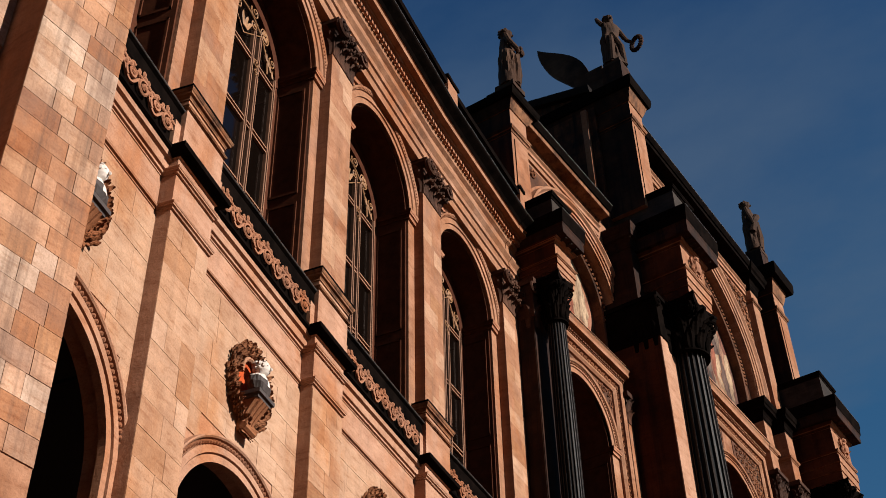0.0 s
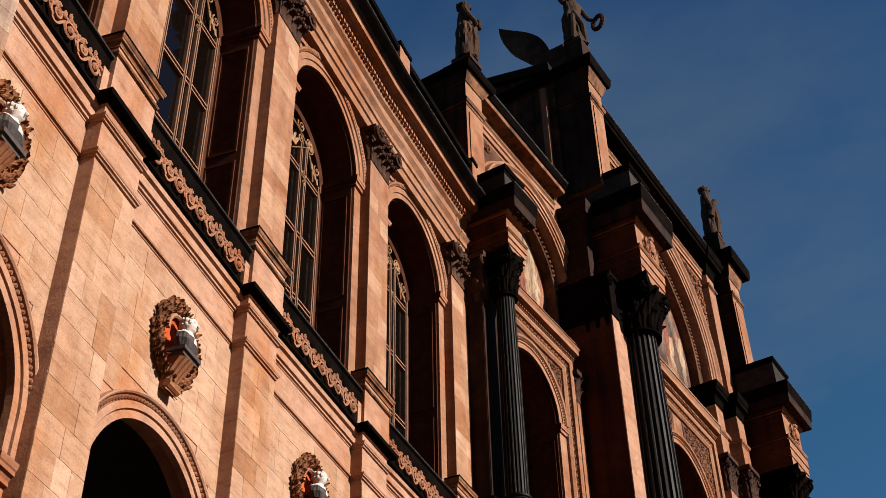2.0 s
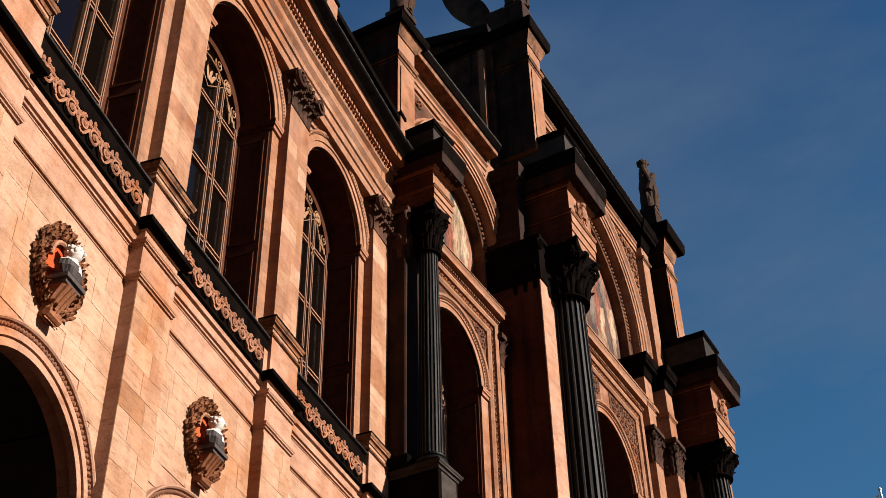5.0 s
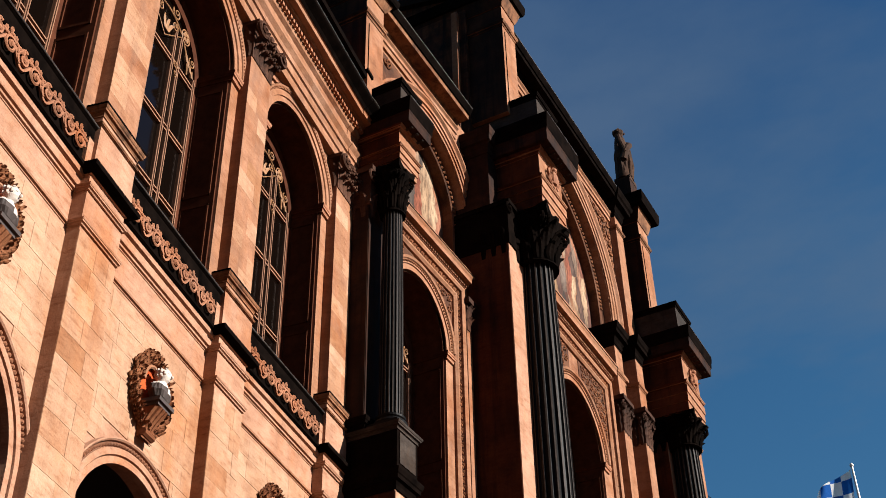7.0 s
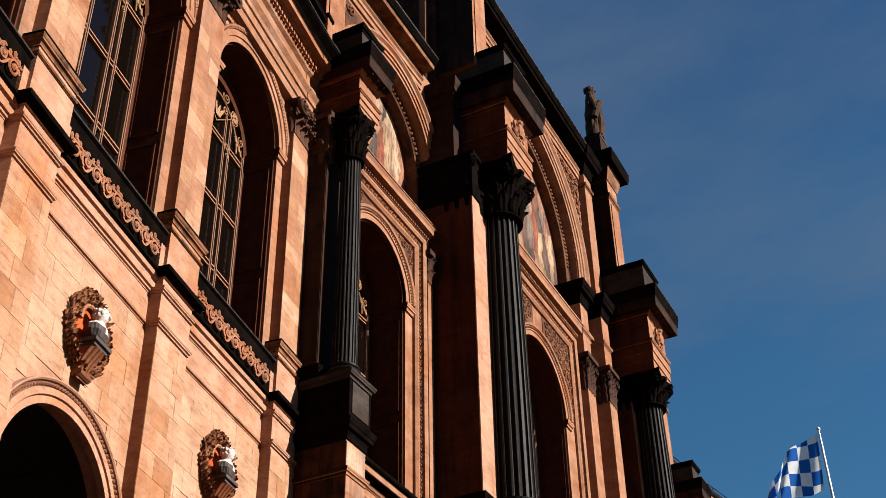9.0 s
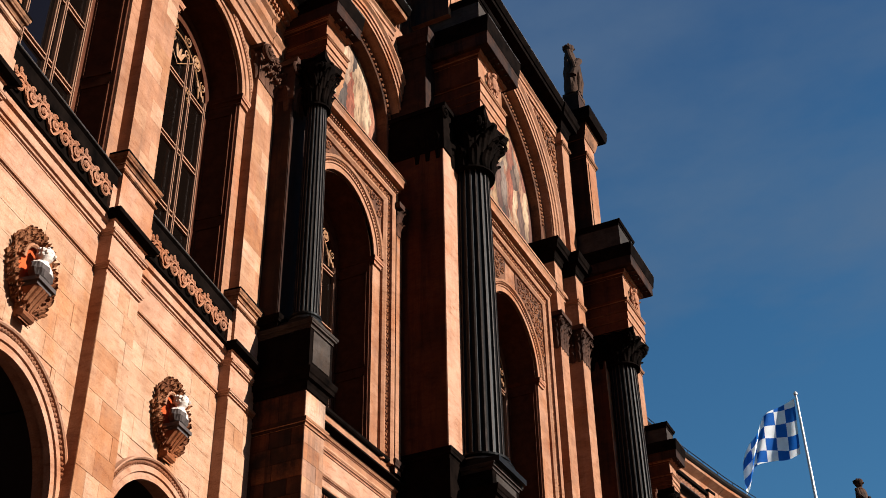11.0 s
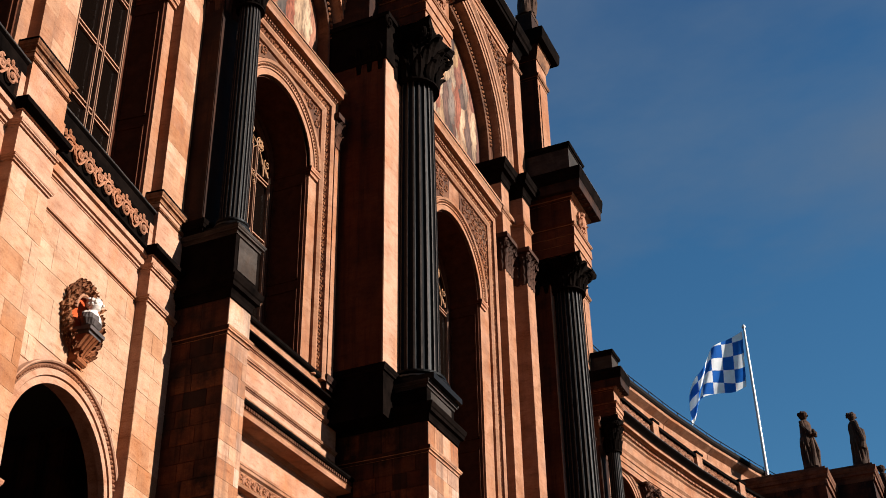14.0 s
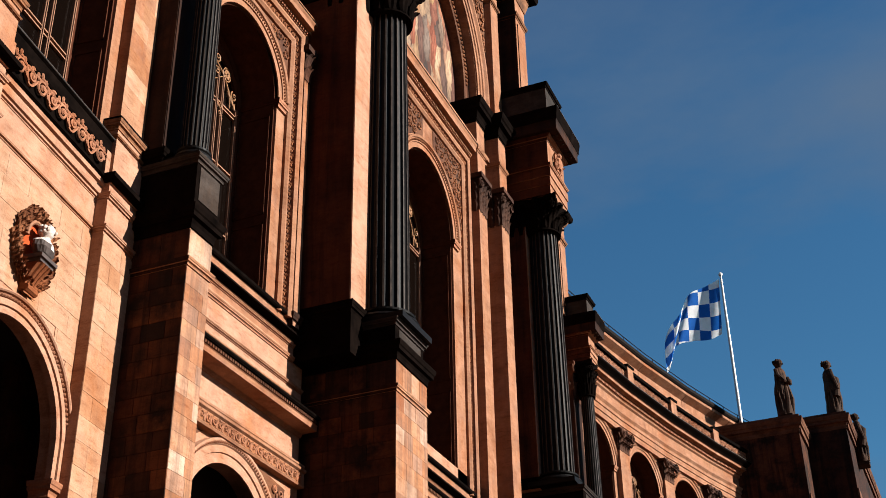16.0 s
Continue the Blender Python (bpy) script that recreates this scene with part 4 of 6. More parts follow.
def column_bay(m, lv, r, hw, depth, bw, bn, back, off, ph, xc, e, fy, of, side, be, bf):
    """A pier with a free fluted column on a pedestal and a broken entablature block above.
    bw, bn: half-widths of the pier behind the shaft, away from and towards the near wing.
    xc, e, fy: the entablature's middle, half-width and face; of, side: how far its cornice comes forward and sideways; be, bf: the attic block.
    lv: levels of string, ledge bottom and top, pedestal top, base top, shaft top, capital top, frieze top, cornice top, block top."""
    w = thing("column_pier", m, "sandstone pier bearing a blackened fluted column with a leaf capital", "column", "facade columns", "structure")
    zst, zl0, zl1, zp, zb, zs, zc, zf, zk, zt = lv
    f = hw + 0.02
    bm = bmesh.new()
    box(bm, -hw, hw, -depth, hw - 0.012, 0, zl0)
    shade_side(part("pier", bm, M_PIER, w), M_SOOTSHADE)
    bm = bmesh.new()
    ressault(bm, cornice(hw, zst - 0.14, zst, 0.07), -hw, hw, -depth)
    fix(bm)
    shade_side(part("string_course", bm, M_PIER, w), M_SOOTSHADE)
    bm = bmesh.new()
    hp = ph
    ressault(bm, cornice(hw, zl0, zl1, 0.16), -hw, hw, -depth)
    box(bm, -hw, hw, -depth, hw, zl0, zl1)
    fix(bm)
    part("ledge", bm, M_BLACK, w, "soot-blackened ledge")
    bm = bmesh.new()
    box(bm, -hp, hp, -depth, hp, zl1, zp)
    part("pedestal", bm, M_BLACK, w, "blackened pedestal")
    bm = bmesh.new()
    box(bm, -hp * 0.76, hp * 0.76, hp - 0.02, hp + 0.015, zl1 + 0.16, zp - 0.2)
    ressault(bm, cornice(hp, zp - 0.16, zp, 0.09), -hp, hp, -depth)
    fix(bm)
    part("pedestal_panel", bm, M_GREYSOOT, w, "grey weathered pedestal panel")
    bm = bmesh.new()
    pr = r * 1.42
    box(bm, -pr + off[0], pr + off[0], -pr + off[1], pr + off[1], zp, zp + (zb - zp) * 0.3)
    hb = zb - zp
    lathe(bm, [(r * 1.38, zp + hb * 0.3), (r * 1.42, zp + hb * 0.42), (r * 1.36, zp + hb * 0.55), (r * 1.15, zp + hb * 0.6), (r * 1.12, zp + hb * 0.7), (r * 1.22, zp + hb * 0.78), (r * 1.24, zp + hb * 0.88), (r * 1.04, zp + hb * 0.94), (r, zb)], 28, off[0], off[1])
    part("base", bm, M_COLUMN, w)
    bm = bmesh.new()
    fluted_shaft(bm, r, r * 0.87, zb, zs)
    bmesh.ops.translate(bm, verts=bm.verts[:], vec=(off[0], off[1], 0))
    shaft = part("shaft", bm, M_COLUMN, w, "blackened fluted shaft with highlights painted on its fillets")
    # fillet faces take the paler grey as painted highlights
    shaft.data.materials.append(M_FILLETLIGHT)
    for i, p in enumerate(shaft.data.polygons):
        if i < 6 * 120 and i % 6 == 0:
            p.material_index = 1
    bm = bmesh.new()
    column_capital(bm, r * 1.08, zs, zc)
    bmesh.ops.translate(bm, verts=bm.verts[:], vec=(off[0], off[1], 0))
    part("capital", bm, M_BLACK, w, "blackened leaf capital")
    # backing pier behind the shaft
    bb = -back
    bm = bmesh.new()
    box(bm, -bw, bn, -depth, bb, zp - 0.02, zc)
    part("backing_pier", bm, M_PALE if bw > 0.5 else M_SOOTSHADE, w)
    bm = bmesh.new()
    for k in range(3):
        leaf(bm, (-bw + (k + 0.5) * bw * 2 / 3, bb + 0.01, zs - 0.05), (1, 0, 0), (0, 1, 0), (0, 0, 1), bw * 0.7, (zc - zs) * 0.55, 0.12)
        leaf(bm, (bn, bb - 0.15 - 0.3 * k, zs - 0.05), (0, 1, 0), (1, 0, 0), (0, 0, 1), 0.28, (zc - zs) * 0.55, 0.12)
    for sx in (-bw, bn):
        spiral(bm, sx, zc - 0.3, bb + 0.08, 0.18, 1.4, math.pi / 2, -1 if sx > 0 else 1, 0.04, 18, 0.03)
    box(bm, -bw - 0.04, bn + 0.04, -depth, bb + 0.04, zs + 0.25, zc - 0.12)
    box(bm, -bw - 0.1, bn + 0.1, -depth, bb + 0.12, zc - 0.14, zc)
    part("backing_capital", bm, M_CAPITAL if bw < 0.5 else M_BLACK, w, "blackened carved backing capital")
    # thin dark sheet that paints the shade of the pier's near side
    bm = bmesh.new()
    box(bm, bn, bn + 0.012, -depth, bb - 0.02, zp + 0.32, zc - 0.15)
    part("backing_side_shade", bm, M_SOOTSHADE if bw < 0.5 else M_SIDESHADE, w, "thin sheet on the backing pier's side, dark for its shade")
    bm = bmesh.new()
    ressault(bm, cornice(bb, zp, zp + 0.3, 0.10), -bw, bn, -depth)
    fix(bm)
    part("backing_base", bm, M_BLACK, w, "blackened base of the backing pier")
    if bn > bw:
        bm = bmesh.new()
        box(bm, hp - 0.05, bn + 0.03, -depth, bb + 0.03, zl0 + 0.1, zp + 0.02)
        part("pedestal_flank", bm, M_BLACK, w, "soot-blackened flank of the pedestal")
        # added block, dark all round to stand for deep shadow
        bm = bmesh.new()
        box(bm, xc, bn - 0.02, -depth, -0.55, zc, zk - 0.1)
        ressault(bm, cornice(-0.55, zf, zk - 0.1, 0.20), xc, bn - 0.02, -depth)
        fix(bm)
        part("upper_flank", bm, M_SOOTSHADE, w, "added flank beside the entablature, dark for the deep shadow there")
    # broken entablature: fasciae, frieze, deep corona with drops, black cyma, attic block
    x0, x1 = xc - e, xc + e
    ds = of - side
    bm = bmesh.new()
    fz = zf - zc
    box(bm, x0, x1, -depth, fy, zc, zf)
    for k, o in ((0.0, 0.02), (0.15, 0.04), (0.29, 0.07)):
        ressault(bm, [(fy - 0.05, zc + fz * k), (fy + o, zc + fz * k), (fy + o, zc + fz * (k + 0.13)), (fy - 0.05, zc + fz * (k + 0.14))], x0, x1, -depth)
    ressault(bm, cornice(fy, zc + fz * 0.43, zc + fz * 0.50, 0.11), x0, x1, -depth)
    ressault(bm, cornice(fy, zf - fz * 0.09, zf, 0.14), x0, x1, -depth)
    fix(bm)
    shade_side(part("entablature_block", bm, M_STONE, w), M_SIDESHADE)
    hk = zk - zf
    bm = bmesh.new()
    box(bm, x0, x1, -depth, fy, zf, zk)
    ressault(bm, [(fy - 0.05, zf), (fy + of * 0.82, zf), (fy + of * 0.84, zf + 0.04), (fy + of * 0.84, zf + 0.32 * hk), (fy + of * 0.90, zf + 0.42 * hk), (fy - 0.05, zf + 0.42 * hk)], x0 + ds, x1 - ds, -depth)
    fix(bm)
    part("corona", bm, M_SOOTSHADE, w)
    bm = bmesh.new()
    n = max(3, round(2 * e / 0.26))
    for k in range(n):
        x = x0 + (k + 0.5) * 2 * e / n
        for yy in (0.35, 0.62):
            bevel_box(bm, x - 0.035, x + 0.035, fy + of * yy - 0.035, fy + of * yy + 0.035, zf - 0.035, zf + 0.01, 0.01)
    part("drops", bm, M_GREYSOOT, w, "small carved drops under the corona")
    bm = bmesh.new()
    ressault(bm, [(fy - 0.05, zf + 0.42 * hk), (fy + of * 0.92, zf + 0.42 * hk), (fy + of * 0.94, zf + 0.60 * hk), (fy + of * 0.99, zf + 0.80 * hk), (fy + of, zf + 0.86 * hk), (fy + of, zk), (fy - 0.05, zk + 0.06)], x0 + ds, x1 - ds, -depth)
    fix(bm)
    part("cornice", bm, M_BLACK, w, "soot-blackened cornice top")
    bm = bmesh.new()
    tube(bm, [(x0 + ds - of + 0.03, fy + of + 0.004, zk - 0.01), (x1 - ds + of - 0.03, fy + of + 0.004, zk - 0.01)], 0.012, 5)
    part("flashing", bm, M_RAIL, w, "thin worn metal edge")
    bm = bmesh.new()
    box(bm, xc - be, xc + be, -depth, fy + bf, zk, zt - 0.14)
    part("block", bm, M_GREYSOOT, w)
    bm = bmesh.new()
    ressault(bm, cornice(fy + bf, zt - 0.20, zt, 0.09), xc - be, xc + be, -depth)
    box(bm, xc - be, xc + be, -depth, fy + bf, zt - 0.16, zt)
    fix(bm)
    part("block_lid", bm, M_BLACK, w, "blackened lid of the attic block")
    if e > 0.6:
        bm = bmesh.new()
        zm = zc + fz * 0.70
        for sx in (-1, 1):
            spiral(bm, xc + sx * 0.22, zm + 0.12, fy + 0.06, 0.20, 1.4, math.pi / 2, sx, 0.05, 16, 0.04)
            spiral(bm, xc + sx * 0.18, zm - 0.20, fy + 0.06, 0.16, 1.4, -math.pi / 2, -sx, 0.045, 16, 0.04)
            leaf(bm, (xc + sx * 0.12, fy + 0.04, zm - 0.38), (1, 0, 0), (0, 1, 0), (sx * 0.4, 0, 0.9), 0.22, 0.5, 0.16)
        blob(bm, (xc, fy + 0.10, zm), (0.20, 0.12, 0.26), 10)
        blob(bm, (xc, fy + 0.12, zm + 0.30), (0.13, 0.10, 0.10), 8)
        part("frieze_emblem", bm, M_CARVE, w, "carved cartouche on the frieze")
    return w


LV1 = (12.45, 13.03, 13.42, 14.45, 14.8, 20.0, 21.35, 22.5, 23.22, 24.02)
LV2 = (12.55, 13.12, 13.5, 14.1, 14.55, 22.7, 24.42, 26.45, 27.42, 28.75)
LV3 = (12.3, 12.85, 13.3, 14.1, 14.55, 22.45, 23.58, 25.8, 26.62, 28.0)
col1 = column_bay(front(-11.20, 21.75), LV1, 0.25, 0.34, 1.4, 0.42, 0.42, 0.34, (0.05, 0.05), 0.40, -0.17, 0.39, 0.30, 0.40, 0.20, 0.42, 0.05)
col2 = column_bay(front(-10.75, 28.5), LV2, 0.54, 0.78, 1.8, 0.96, 1.28, 0.05, (0.0, 0.15), 0.725, -0.08, 0.78, 0.78, 0.50, 0.36, 0.66, 0.03)
col3 = column_bay(front(*C3), LV3, 0.49, 0.78, 1.9, 1.0, 1.0, 0.45, (0.50, -0.05), 0.725, 0.36, 0.84, 0.50, 0.52, 0.38, 0.72, 0.03)
col4 = copy_thing(col1, front(*C4))


def spandrel(w, sx, R, zs, X, Z, y, mid=0.0):
    """A dark sunk panel between an arch of radius R and its square frame."""
    a0 = math.acos(X / R) if X < R else math.asin(min(0.9, 0.6 / R))
    a1 = math.asin(min(0.985, (Z - zs) / R))
    pts = [(X, Z), (R * math.cos(a1), Z)] + [(R * math.cos(a1 + (a0 - a1) * k / 12), zs + R * math.sin(a1 + (a0 - a1) * k / 12)) for k in range(13)]
    if X > R:
        pts.append((X, zs + R * math.sin(a0)))
    bm = bmesh.new()
    vs = [[bm.verts.new((mid + sx * x, yy, z)) for x, z in pts] for yy in (-0.02, y)]
    bm.faces.new(vs[0])
    bm.faces.new(list(reversed(vs[1])))
    for k in range(len(pts)):
        q = (k + 1) % len(pts)
        bm.faces.new((vs[0][k], vs[0][q], vs[1][q], vs[1][k]))
    fix(bm)
    part("spandrel_ground", bm, M_DARKCARVE, w, "dark red-brown spandrel ground")


def middle_bay(m, hw, lv, lower, mid, cut=0.0):
    """One bay of the middle block with window, framed arch, cornice, mosaic lunette and attic; mid: the axis of lunette and lower arch."""
    (r, zs, zb, fr, fz, ck0, ck1, lr, lz, lo, a0, a1, base) = lv
    w = thing("wall", m, "sandstone bay with ornate framed window arch and mosaic lunette", "wall", "middle block bays", "structure")
    bm = bmesh.new()
    arch_wall(bm, -hw, hw, 13.4, ck1, 0, r, zs, zb, -1.2, 0.0)
    part("wall_core", bm, M_STONE, w)
    bm = bmesh.new()
    arch_wall(bm, -hw, hw, ck1, a1, mid, lr + 0.32 * (lo - lr), lz, ck1 + 0.02, -0.8, 0.0)
    part("lunette_wall", bm, M_STONE, w)
    bm = bmesh.new()
    arch_wall(bm, -hw, hw, 0, 13.4, mid, lower[0], lower[1], 3.2, -0.3, 0.0)
    part("lower_wall", bm, M_PALE, w)
    # added black sheet, so the arch reads as unlit inside
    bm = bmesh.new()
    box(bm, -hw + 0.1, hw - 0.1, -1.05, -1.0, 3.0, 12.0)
    part("dark_sheet", bm, M_INSIDE, w, "near-black sheet for the darkness behind the arch")
    bm = bmesh.new()
    egg_row(bm, arc(mid, lower[1], lower[0] + 0.37, 60), 0.10, 0.07, (0.026, 0.035, 0.028))
    part("lower_bead_moulding", bm, M_CARVE, w)
    bm = bmesh.new()
    sweep(bm, [(0.0, -0.3), (0.0, 0.03), (0.18, 0.03), (0.19, 0.06), (0.32, 0.06), (0.34, 0.09), (0.40, 0.12), (0.44, 0.12), (0.46, 0.0), (0.4, -0.3)], arch_path(mid, lower[1], lower[0], lower[1]))
    fix(bm)
    part("lower_archivolt", bm, M_PALE, w)
    # window archivolt and rectangular ornament frame
    bm = bmesh.new()
    sweep(bm, [(0.0, -0.4), (0.0, 0.03), (0.14, 0.03), (0.15, 0.06), (0.26, 0.06), (0.28, 0.10), (0.34, 0.12), (0.36, 0.0), (0.3, -0.3)], arch_path(0, zs, r, zs))
    fix(bm)
    part("archivolt", bm, M_STONE, w)
    bm = bmesh.new()
    path = [(fr, zb - 0.1), (fr, fz), (-fr, fz), (-fr, zb - 0.1)]
    sweep(bm, [(-0.24, -0.05), (-0.24, 0.07), (-0.17, 0.12), (-0.12, 0.12), (-0.11, 0.02), (0.10, 0.02), (0.11, 0.13), (0.18, 0.16), (0.24, 0.16), (0.25, 0.0), (0.25, -0.05)], path)
    fix(bm)
    part("frame_moulding", bm, M_STONE, w)
    bm = bmesh.new()
    sweep(bm, [(-0.10, 0.01), (-0.10, 0.026), (0.10, 0.026), (0.10, 0.01)], path)
    fix(bm)
    part("frame_channel", bm, M_DARKCARVE, w, "dark ground of the ornament band")
    for sx in (-1, 1):
        spandrel(w, sx, r + 0.40, zs, fr - 0.27, fz - 0.27, 0.02)
        spandrel(w, sx, lo + 0.10, lz, hw - 0.2 + sx * mid, a0 - 0.12, 0.012, mid)
    bm = bmesh.new()
    for sx in (-1, 1):
        egg_row(bm, [(sx * fr, zb), (sx * fr, fz - 0.1)], 0.055, 0.19, (0.06, 0.05, 0.045))
        for dx in (-0.07, 0.07):
            egg_row(bm, [(sx * fr + dx, zb + 0.095), (sx * fr + dx, fz - 0.1)], 0.05, 0.19, (0.03, 0.05, 0.045))
    egg_row(bm, [(-fr, fz), (fr, fz)], 0.06, 0.19, (0.06, 0.06, 0.075))
    for dz in (-0.07, 0.07):
        egg_row(bm, [(-fr + 0.095, fz + dz), (fr, fz + dz)], 0.05, 0.19, (0.045, 0.05, 0.03))
    egg_row(bm, arc(0, zs, r + 0.21, 60), 0.072, 0.08, (0.024, 0.035, 0.03))
    for sx in (-1, 1):
        # scrolls that fill the spandrel between arch and frame
        for k in range(60):
            x, z, q = fr - 0.42 - 0.31 * (k % 6), fz - 0.42 - 0.33 * (k // 6), 0.14
            if math.hypot(x, max(z - zs, 0.0)) > r + 0.40 + q * 0.7 and z > zs:
                spiral(bm, sx * x, z, 0.04, q, 1.4, k * 1.3, sx if k % 2 else -sx, 0.018, 12, 0.03)
                blob(bm, (sx * x + 0.08, 0.045, z - 0.10), (0.035, 0.03, 0.03), 5)
    part("frame_ornament", bm, M_WREATH, w, "carved leaf ornament")
    for sx in (-1, 1):
        bm = bmesh.new()
        xa, xb = sorted((sx * (r - 0.03), sx * (r + 0.36)))
        ressault(bm, cornice(0.03, zs - 0.26, zs - 0.06, 0.08), xa + 0.03, xb - 0.03, -0.9)
        fix(bm)
        shade_reveal(part("impost", bm, M_CARVE, w))
    bm = bmesh.new()
    hc, cw = ck1 - ck0, fr + 0.27
    steps = ((-0.1, 0.0), (0.05, 0.0), (0.05, 0.12), (0.18, 0.13), (0.18, 0.25), (0.36, 0.26), (0.36, 0.42), (0.40, 0.50), (0.40, 0.54), (-0.1, 0.58))
    prism(bm, [(y, ck0 + k * hc) for y, k in steps], -cw, cw)
    steps = ((-0.1, 0.56), (0.08, 0.56), (0.08, 0.67), (0.16, 0.68), (0.16, 0.79), (0.25, 0.80), (0.25, 0.92), (0.22, 1.0), (-0.1, 1.01))
    prism(bm, [(y, ck0 + k * hc) for y, k in steps], -hw, hw)
    fix(bm)
    part("cornice", bm, M_STONE, w)
    bm = bmesh.new()
    x = -cw + 0.03
    while x < cw - 0.06:
        box(bm, x, x + 0.05, 0.18, 0.225, ck0 + 0.15 * hc, ck0 + 0.24 * hc)
        x += 0.10
    part("cornice_dentil_row", bm, M_CARVE, w)
    bm = bmesh.new()
    prism(bm, [(-0.1, ck0 + 0.575 * hc), (0.405, ck0 + 0.525 * hc), (0.42, ck0 + 0.545 * hc), (0.40, ck0 + 0.57 * hc), (-0.1, ck0 + 0.60 * hc)], -cw, cw)
    fix(bm)
    part("cornice_flashing", bm, M_BLACK, w, "black sheet on the cornice top")
    # mosaic and its arch, stepped back in two deep soffits
    bm = bmesh.new()
    a = arc(mid, lz, lr + 0.05, 36)
    vs = [bm.verts.new((x, -0.62, z)) for x, z in [(mid + lr + 0.05, ck1)] + a + [(mid - lr - 0.05, ck1)]]
    bm.faces.new(vs)
    fix(bm)
    part("mosaic", bm, M_MOSAIC, w, "coloured mosaic of plain patches")
    # ring in a dark material: the deep soffit's shade is in its colour
    bm = bmesh.new()
    wdt = lo - lr
    sweep(bm, [(0.0, -0.66), (0.0, -0.30), (wdt * 0.06, -0.27), (wdt * 0.10, -0.30), (wdt * 0.24, -0.30), (wdt * 0.27, -0.26), (wdt * 0.335, -0.26), (wdt * 0.335, -0.66)], arch_path(mid, lz, lr, ck1 + 0.02, 40))
    fix(bm)
    part("inner_archivolt", bm, M_DARKCARVE, w, "recessed ring round the mosaic, dark for its soffit's shade")
    bm = bmesh.new()
    sweep(bm, [(wdt * 0.34, -0.66), (wdt * 0.34, 0.05), (wdt * 0.48, 0.05), (wdt * 0.50, 0.09), (wdt * 0.64, 0.09), (wdt * 0.66, 0.13), (wdt * 0.82, 0.13), (wdt * 0.90, 0.20), (wdt, 0.20), (wdt + 0.02, 0.0), (wdt, -0.2), (wdt * 0.6, -0.66)], arch_path(mid, lz, lr, ck1 + 0.02, 40))
    fix(bm)
    part("lunette_archivolt", bm, M_STONE, w)
    bm = bmesh.new()
    egg_row(bm, arc(mid, lz, lr + wdt * 0.17, 80), -0.27, 0.15, (0.055, 0.05, 0.055))
    for sx in (-1, 1):
        for k in range(80):
            x, z, q = hw + sx * mid - 0.42 - 0.42 * (k % 8), a0 - 0.36 - 0.44 * (k // 8), 0.20
            if math.hypot(x, z - lz) > lo + q + 0.12 and z > lz + 0.6:
                spiral(bm, mid + sx * x, z, 0.03, q, 1.4, k * 1.3, sx if k % 2 else -sx, 0.035, 12, 0.03)
                blob(bm, (mid + sx * x + 0.1, 0.05, z - 0.13), (0.07, 0.05, 0.045), 5)
    part("lunette_ornament", bm, M_WREATH, w)
    # attic entablature
    bm = bmesh.new()
    prism(bm, [(-0.3, a0), (0.06, a0), (0.06, a0 + 0.16), (0.10, a0 + 0.18), (0.10, a0 + 0.30), (0.16, a0 + 0.35), (0.16, a0 + 0.38), (0.06, a0 + 0.40), (0.06, a1 - 0.4), (-0.3, a1 - 0.4)], -hw + cut, hw)
    fix(bm)
    part("attic_entablature", bm, M_STONE, w)
    bm = bmesh.new()
    prism(bm, [(-0.3, a1 - 0.42), (0.08, a1 - 0.42), (0.14, a1 - 0.34), (0.16, a1 - 0.28), (0.48, a1 - 0.26), (0.50, a1 - 0.12), (-0.3, a1 - 0.12)], -hw + cut, hw)
    fix(bm)
    part("attic_cornice", bm, M_BLACK if hw > 4 else M_SOOTSTONE, w, "sooty attic cornice")
    bm = bmesh.new()
    prism(bm, [(-0.6, a1 - 0.12), (0.54, a1 - 0.12), (0.62, a1), (0.62, a1 + 0.1), (-0.6, a1 + 0.16)], -hw + cut, hw)
    fix(bm)
    part("gutter", bm, M_BLACK, w, "black gutter edge")
    bm = bmesh.new()
    tube(bm, [(-hw + cut, 0.625, a1 + 0.09), (hw, 0.625, a1 + 0.09)], 0.014, 5)
    part("flashing", bm, M_RAIL, w, "thin worn metal edge")
    bm = bmesh.new()
    x = -hw + cut + 0.05
    while x < hw - 0.1:
        bevel_box(bm, x, x + 0.11, 0.40, 0.60, a1 + 0.08, a1 + 0.19, 0.02)
        x += 0.19
    part("roof_tile_ends", bm, M_ROOF, w, "row of dark roof tile ends")
    # sill
    bm = bmesh.new()
    box(bm, -hw, hw, -0.9, 0.04, zb - 0.40, zb - 0.07)
    prism(bm, cornice(0.0, zb - 0.95, zb - 0.83, 0.06), -hw, hw)
    prism(bm, cornice(0.0, zb - 0.62, zb - 0.54, 0.06), -hw, hw)
    fix(bm)
    part("sill_moulding", bm, M_STONE, w)
    bm = bmesh.new()
    prism(bm, [(-0.9, zb - 0.45), (0.18, zb - 0.45), (0.21, zb - 0.44), (0.21, zb - 0.40), (-0.9, zb - 0.38)], -hw, hw)
    prism(bm, [(-0.9, zb - 0.08), (0.10, zb - 0.08), (0.13, zb - 0.05), (0.13, zb + 0.01), (-0.9, zb + 0.02)], -hw, hw)
    fix(bm)
    part("sill", bm, M_BLACK, w, "black window ledge")
    bm = bmesh.new()
    prism(bm, [(-0.2, base - 0.36), (0.04, base - 0.36), (0.07, base - 0.29), (0.40, base - 0.28), (0.41, base - 0.18), (0.43, base - 0.165), (0.30, base - 0.16), (0.30, base - 0.06), (-0.2, base - 0.06)], -hw, hw)
    prism(bm, cornice(0.0, base + 0.60, base + 0.68, 0.06), -hw, hw)
    fix(bm)
    part("base_cornice", bm, M_STONE, w)
